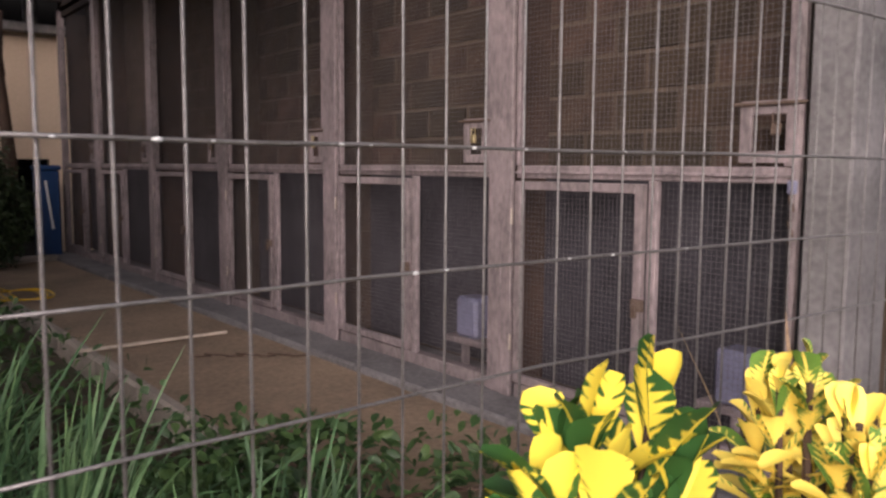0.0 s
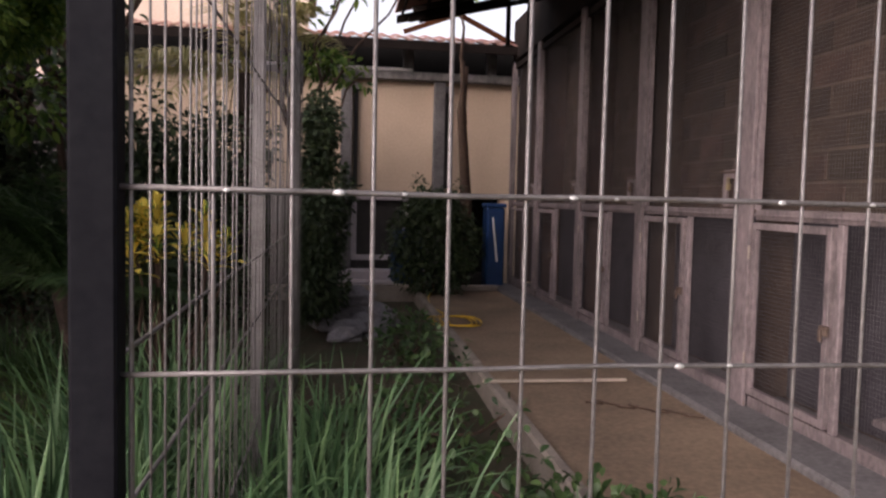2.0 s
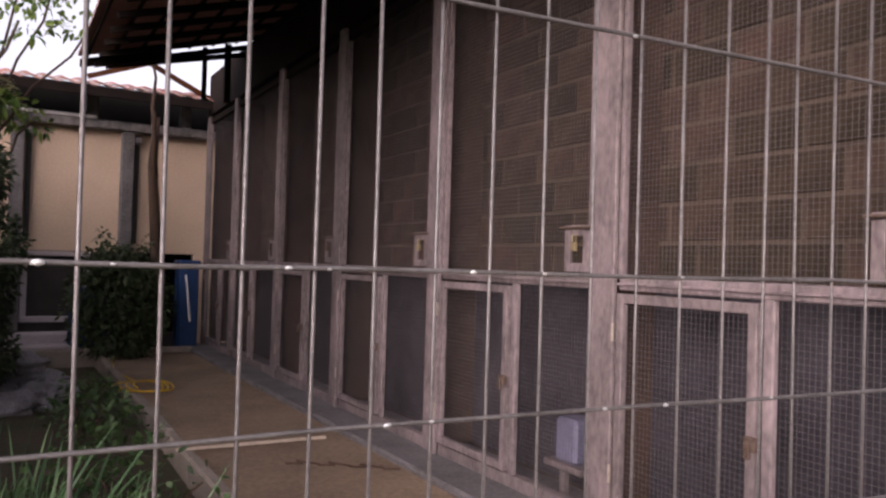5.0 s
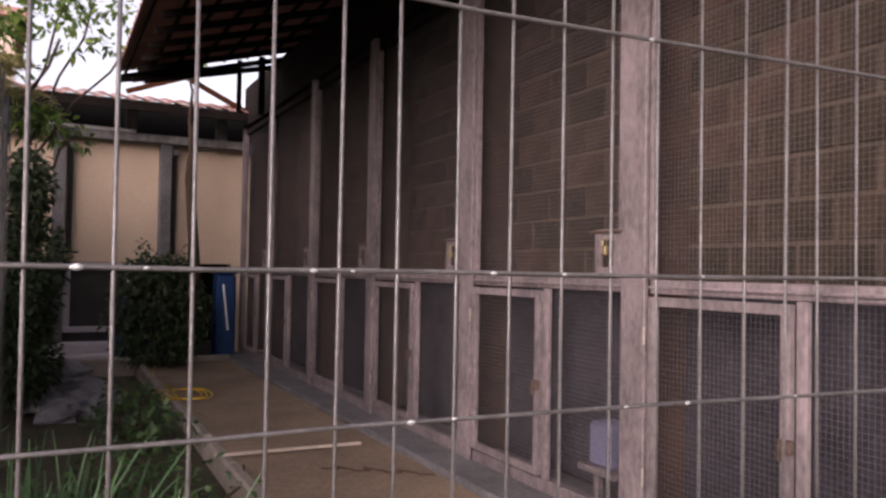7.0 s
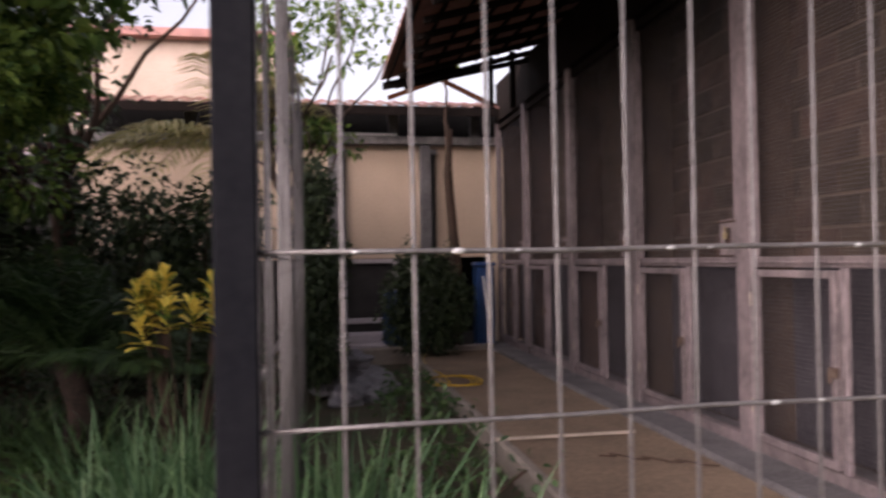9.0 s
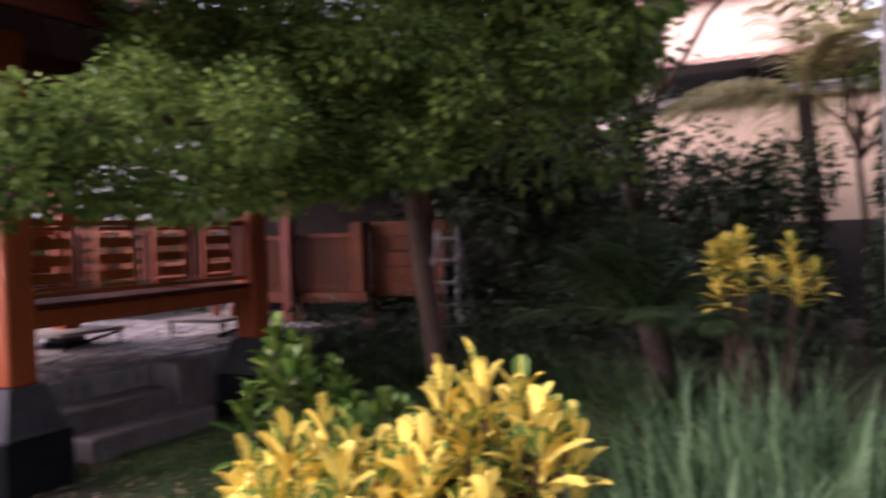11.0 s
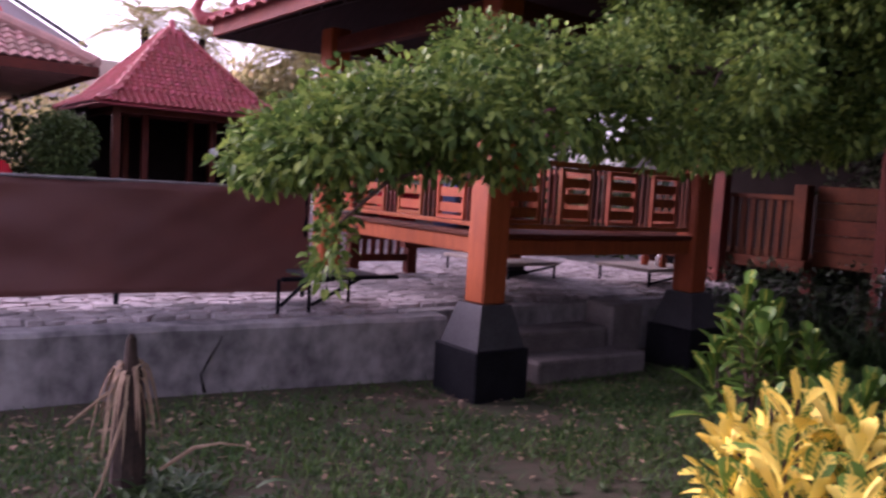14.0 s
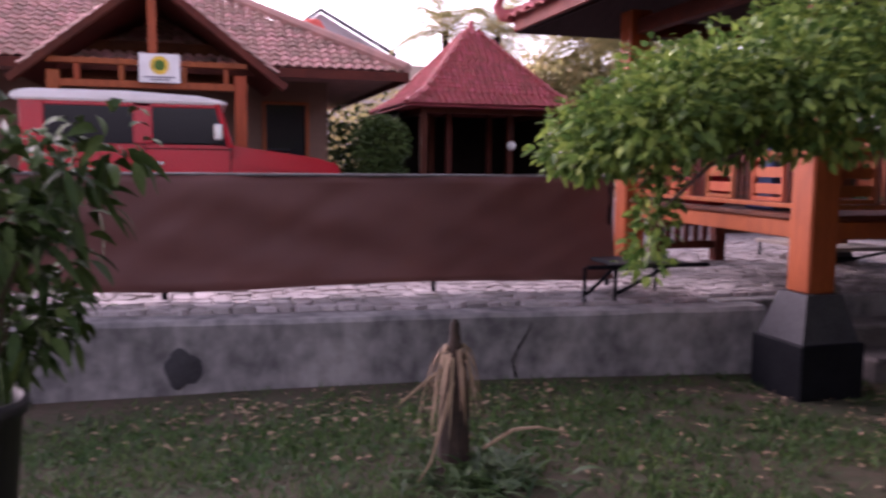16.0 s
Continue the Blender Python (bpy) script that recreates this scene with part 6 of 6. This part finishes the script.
def make_croton(x, y, z, h, heads, spread, material, rng, label, leaf=(0.16, 0.26), wid=(0.05, 0.075), group="crotons", per=16, low=0.8, skirt=0.26):
    t = thing("croton", x, y, 0, label, "shrub", group)
    P, D, L, W = [], [], [], []
    for i in range(heads):
        a, r = rng.uniform(0, 6.28), spread * math.sqrt(rng.random())
        tip = np.array([x + r * math.cos(a), y + r * math.sin(a), z + h * rng.uniform(low, 1.0) * (1 - 0.2 * (r / max(spread, 0.01)) ** 2)])
        pts, rad = limb(rng, (x + 0.3 * r * math.cos(a), y + 0.3 * r * math.sin(a), z - 0.05), tip, 0.014, 0.008, 0.03, 5)
        part("stem", tube(bmesh.new(), pts, rad, 5), M_BARK, t)
        for k in range(per):
            f = k / per
            b = tip - np.array([0, 0, skirt * (1 - f)])
            q = a + k * 2.4 + rng.normal(0, 0.25)
            el = 0.3 + 1.15 * f ** 1.1 + rng.normal(0, 0.12)
            P.append(b)
            D.append((math.cos(q) * math.cos(el), math.sin(q) * math.cos(el), math.sin(el)))
            L.append(rng.uniform(*leaf) * (0.75 + 0.25 * math.sin(math.pi * min(1, f + 0.2))))
            W.append(rng.uniform(*wid))
    blades("leaves", P, D, L, W, rng.uniform(0.12, 0.4, len(P)), material, t, prof=STRAP, fold=0.22, rng=rng, flat=0.1)
    return t


rc = np.random.default_rng(31)
make_croton(0.56, 0.34, 0.0, 1.16, 7, 0.16, M_CROTON, rc, "green and yellow variegated croton before the fence", (0.2, 0.29), (0.065, 0.09), per=15, low=0.93, skirt=0.34)
make_croton(1.22, 0.4, 0.0, 1.12, 14, 0.26, M_CROTONY, rc, "yellow variegated croton before the fence", (0.12, 0.19), (0.045, 0.065), per=18, low=0.92, skirt=0.34)
make_croton(-1.98, 2.12, 0.0, 0.9, 32, 0.52, M_CROTONY, rc, "bright yellow croton bush on the lawn", (0.17, 0.27), (0.05, 0.072), per=17, low=0.72, skirt=0.34)
make_croton(-1.45, 2.25, 0.0, 1.1, 22, 0.34, M_CROTONY, rc, "bright yellow croton bush on the lawn", (0.17, 0.27), (0.05, 0.072), per=17, low=0.74, skirt=0.36)
make_croton(-1.15, 2.2, 0.0, 0.72, 7, 0.2, M_CROTONG, rc, "green leaved croton with a few tan leaves", (0.14, 0.22), (0.04, 0.06), per=14, low=0.7)
make_croton(-3.05, 3.25, 0.05, 1.02, 12, 0.32, M_CROTONG, rc, "green leaved croton with a few tan leaves", (0.18, 0.28), (0.055, 0.08), per=16, low=0.7, skirt=0.36)
make_croton(-2.35, 2.95, 0.05, 0.72, 12, 0.42, M_CROTONG, rc, "green leaved croton with a few tan leaves", (0.15, 0.25), (0.045, 0.065), per=14, low=0.65)
make_croton(-0.92, 5.75, 0.0, 1.5, 17, 0.46, M_CROTONY, rc, "tall yellow croton by the fence", (0.15, 0.22), (0.045, 0.065), low=0.86, skirt=0.2)


def make_tussock(x, y, h, n, spread, rng, label="clump of long arching green grass", material=None, lean=0.45, group="long grass"):
    a = rng.uniform(0, 6.28, n)
    r = spread * np.sqrt(rng.random(n))
    P = np.stack([x + r * np.cos(a), y + r * np.sin(a), np.full(n, -0.03)], 1)
    q = a + rng.normal(0, 0.6, n)
    tilt = np.abs(rng.normal(0, lean * 1.25, n))
    D = np.stack([np.cos(q) * tilt, np.sin(q) * tilt, np.ones(n)], 1)
    L = h * rng.uniform(0.65, 1.15, n)
    ob = blades("grass_tussock", P, D, L, rng.uniform(0.01, 0.022, n), rng.uniform(0.2, 0.75, n), material or M_LONG, prof=(0.7, 1.0, 1.0, 0.85, 0.55, 0.05), fold=0.2, rng=rng, flat=0.5)
    return tagged(ob, label, "grass", group, "stuff")


rgx = np.random.default_rng(41)
for x, y, h, n, s in ((-0.72, 1.75, 1.15, 260, 0.22), (-0.85, 2.2, 1.1, 240, 0.22), (-0.62, 1.35, 0.85, 160, 0.16), (-0.55, 2.5, 1.2, 260, 0.25), (-1.0, 2.9, 1.15, 220, 0.25), (-0.05, 1.75, 1.08, 240, 0.22), (0.2, 2.4, 1.05, 260, 0.28), (0.0, 3.2, 1.15, 240, 0.28), (0.55, 1.6, 0.9, 170, 0.22), (0.9, 1.9, 0.75, 150, 0.25), (-0.6, 3.6, 1.2, 220, 0.3), (-0.95, 4.2, 1.2, 220, 0.3), (0.3, 4.2, 0.8, 150, 0.3), (-0.6, 4.8, 1.15, 180, 0.3)):
    make_tussock(x, y, h, n, s, rgx)
for x, y, h in ((-4.9, 7.1, 0.95), (-3.9, 7.0, 0.95), (-3.1, 7.2, 0.9), (-2.3, 6.6, 0.9), (-1.7, 6.2, 0.9), (-4.4, 6.9, 0.85)):
    make_tussock(x, y, h, 150, 0.3, rgx, "clump of dark strap leaved grass behind the lawn", M_WEED, 0.5)
# tall dry stalks at the end of the fence
make_tussock(1.92, 0.62, 1.5, 12, 0.08, rgx, "few tall dry straw stalks by the fence", M_DRY, 0.2, "stalks")


def make_yucca():
    rng = np.random.default_rng(53)
    x, y = -4.4, 0.45
    t = thing("dry_yucca", x, y, 0, "withered yucca stump with drooping dry leaves", "plant")
    part("stump", lathe(bmesh.new(), [(0.085, -0.05), (0.075, 0.2), (0.068, 0.42), (0.05, 0.56), (0.028, 0.64), (0.022, 0.72), (0.01, 0.74)], x, y, 10), M_BARKD, t)
    n = 26
    a = rng.uniform(0, 6.28, n)
    P = np.stack([x + 0.03 * np.cos(a), y + 0.03 * np.sin(a), rng.uniform(0.5, 0.6, n)], 1)
    D = np.stack([np.cos(a), np.sin(a), rng.uniform(1.2, 2.4, n)], 1)
    blades("dry_leaves", P, D, rng.uniform(0.16, 0.3, n), rng.uniform(0.014, 0.026, n), rng.uniform(1.7, 2.6, n), M_DRY, t, "straw coloured drooping leaves", prof=(0.6, 1, 0.95, 0.8, 0.7, 0.5, 0.05), rng=rng)
    for pts in (((0, 0, 0.53), (0.02, -0.12, 0.47), (0.05, -0.28, 0.36)), ((0.03, 0, 0.5), (0.1, -0.08, 0.3), (0.16, -0.16, 0.1), (0.2, -0.24, 0.01)), ((0.15, 0.1, 0.14), (0.18, 0.24, 0.23), (0.2, 0.36, 0.24), (0.22, 0.5, 0.21))):
        part("long_leaf", tube(bmesh.new(), [(x + p, y + q, r) for p, q, r in pts], [0.009, 0.01, 0.006, 0.003][:len(pts)], 5), M_DRY, t)
    n = 260
    a = rng.uniform(0, 6.28, n)
    P = np.stack([x + 0.16 + 0.12 * rng.normal(0, 1, n), y + 0.1 + 0.14 * rng.normal(0, 1, n), np.full(n, -0.02)], 1)
    D = np.stack([np.cos(a), np.sin(a), rng.uniform(0.5, 1.6, n)], 1)
    tagged(blades("shoot_clump", P, D, rng.uniform(0.15, 0.36, n), rng.uniform(0.014, 0.028, n), 0.5, M_WEED, t, prof=(0.5, 1, 0.9, 0.5, 0.05), rng=rng), kind="stuff")


make_yucca()


def make_potted():
    rng = np.random.default_rng(61)
    x, y = -4.15, -1.61
    t = thing("potted_shrub", x, y, 0, "leafy shrub in a black plastic pot", "plant")
    pot = part("pot", lathe(bmesh.new(), [(0.15, -0.01), (0.17, 0.02), (0.215, 0.5), (0.235, 0.5), (0.24, 0.56), (0.215, 0.56), (0.205, 0.48), (0.01, 0.47)], x, y, 24), M_POT, t, "black plastic pot", smooth=True)
    part("soil", lathe(bmesh.new(), [(0.2, 0.472), (0.2, 0.485)], x, y, 16), M_SOIL, pot)
    for k in range(8):
        a = k * 0.8
        pts, rad = limb(rng, (x, y, 0.48), (x + 0.3 * math.cos(a), y + 0.25 * math.sin(a) + 0.1, 1.1 + 0.5 * rng.random()), 0.012, 0.005, 0.04, 5)
        part("stem", tube(bmesh.new(), pts, rad, 5), M_BARK, t)
    cl = [((x + rng.normal(0, 0.16), y + 0.18 + rng.normal(0, 0.19), 0.68 + 1.0 * rng.random()), (0.16, 0.17, 0.14)) for _ in range(28)]
    leafy("leaves", t, M_HEDGE, cl, rng, 420, (0.09, 0.16), (0.034, 0.056), droop=0.6, prof=(0.0, 0.8, 1.0, 0.7, 0.0))


make_potted()


def make_palm(name, x, y, h, n, ln, rng, label, material, trunk=0.13, group="palms", droop=0.7, z0=0.0):
    t = thing(name, x, y, 0, label, "palm", group)
    if h > 0.4:
        part("trunk", tube(bmesh.new(), [(x, y, -0.1), (x + 0.1, y, h * 0.5), (x, y, h)], [trunk * 1.2, trunk, trunk * 0.85], 8), M_BARKD, t, smooth=True)
    for i in range(n):
        a, el = i * 2.4 + rng.normal(0, 0.2), rng.uniform(0.1, 1.3)
        d = np.array([math.cos(a) * math.cos(el), math.sin(a) * math.cos(el), math.sin(el)])
        L = ln * rng.uniform(0.8, 1.1)
        s = np.linspace(0, 1, 9)
        mid = np.array([x, y, max(h, 0.1)]) + L * s[:, None] * d
        mid[:, 2] -= L * droop * s ** 2 * (0.6 + 0.4 * math.cos(el))
        fr = part("frond_stalk", tube(bmesh.new(), [tuple(m) for m in mid], list(np.linspace(0.018, 0.004, 9)), 4), material, t)
        k = 34
        u = np.linspace(0.12, 0.98, k)
        P = np.stack([np.interp(u, s, mid[:, c]) for c in range(3)], 1)
        side = np.cross(d, (0, 0, 1.0))
        side /= np.linalg.norm(side)
        P2, D2 = [], []
        for sg in (-1, 1):
            P2.append(P)
            D2.append(sg * side + d * 0.7 + rng.normal(0, 0.08, (k, 3)))
        LL = np.tile(L * 0.28 * np.sin(np.pi * np.clip(u * 0.85 + 0.12, 0, 1)) + 0.03, 2)
        tagged(blades("frond_blade", np.concatenate(P2), np.concatenate(D2), LL, L * 0.016 + 0.004, 0.5, material, fr, prof=(0.6, 1, 0.05), rng=rng), kind="stuff")
    return t


rp = np.random.default_rng(71)
make_palm("cycad", -1.75, 6.2, 0.8, 36, 1.2, rp, "dark spiky cycad on the garden bed", M_WEED, 0.12, "cycads", 0.35)
# yellow green lifted paler to carry the haze over the far palms
M_PALM = mat("hazed_palm_leaf", (0.34, 0.33, 0.13), (0.44, 0.37, 0.18), rough=0.5, scale=3, rnd=0.35, island=True, bump=0, leaf=0.5)
make_palm("coconut_palm", -26, 6.6, 5.6, 15, 2.6, rp, "coconut palm behind the peaked pavilion", M_PALM)
make_palm("coconut_palm", -25, 8.0, 5.4, 15, 2.6, rp, "coconut palm behind the peaked pavilion", M_PALM)
make_palm("coconut_palm", -20.5, 9.2, 4.5, 34, 2.6, rp, "broad palm with yellowing drooping fronds", M_PALM, droop=1.0)
make_palm("coconut_palm", -19.5, 10.8, 4.2, 34, 2.6, rp, "broad palm with yellowing drooping fronds", M_PALM, droop=1.0)
make_palm("coconut_palm", -0.7, 10.0, 3.0, 14, 2.2, rp, "palm with grey green fronds above the hedge", M_PALM, 0.1)
for i, (x, y, w, h) in enumerate(((-24, 2.8, 1.5, 3.7), (-21.2, 3.2, 0.9, 3.1), (-10.9, 9.4, 1.1, 3.9), (-12.6, 8.0, 1.1, 3.7), (-23, 8.5, 1.8, 3.6), (-22, 12, 2.0, 4.0), (-14.5, 9.5, 1.6, 3.0), (-19, 15, 2.5, 4.5), (-13, 13, 2.0, 4.0))):
    make_bush("distant_shrub", cloud(rt, 16, (x - w, y - w, 0.6), (x + w, y + w, h), (0.8, 0.8, 0.6)), rt, "dense green garden trees behind the terrace", M_PALM if i == 0 else M_HEDGE if i < 3 else M_DARKLEAF, 80, (0.14, 0.26), x=x, y=y, group="distant shrubs")
make_bush("drooping_bamboo", cloud(rt, 46, (-21.3, 7.3, 2.5), (-19.7, 9.5, 4.0), (0.5, 0.5, 0.45)), rt, "dense dome of drooping yellow green fronds", M_PALM, 190, (0.16, 0.3), x=-20.5, y=8.4, category="bamboo")

# ---- cream house seen over the hedge ----
hb = thing("cream_house", -3.0, 22, 0, "cream house with shuttered windows behind the hedge", "house")
part("wall", boxes(((-9, 21, 0), (0.15, 26, 7.2))), M_CREAM, hb)
for x in (-6.2, -3.6, -1.0):
    w = part("window", boxes(((x, 20.93, 4.6), (x + 0.95, 20.99, 5.6))), M_SHUTTER, hb, "dark louvred shutter")
    for i in range(7):
        solid("slat", (x + 0.06, 20.88, 4.68 + i * 0.13), (x + 0.89, 20.93, 4.76 + i * 0.13), M_CREAM, w, bev=0)
part("ledge", boxes(((-9.1, 20.8, 4.15), (0.2, 20.995, 4.3))), M_PALE, hb)
part("roof", boxes(((-9.4, 20.6, 7.2), (0.4, 26.4, 7.4))), M_TILE, hb)
tagged(solid("wall_boundary", (-14, 14.6, -0.1), (8, 14.8, 3.3), M_SHUTTER, bev=0), "dark boundary wall behind the hedge", "wall", kind="structure")
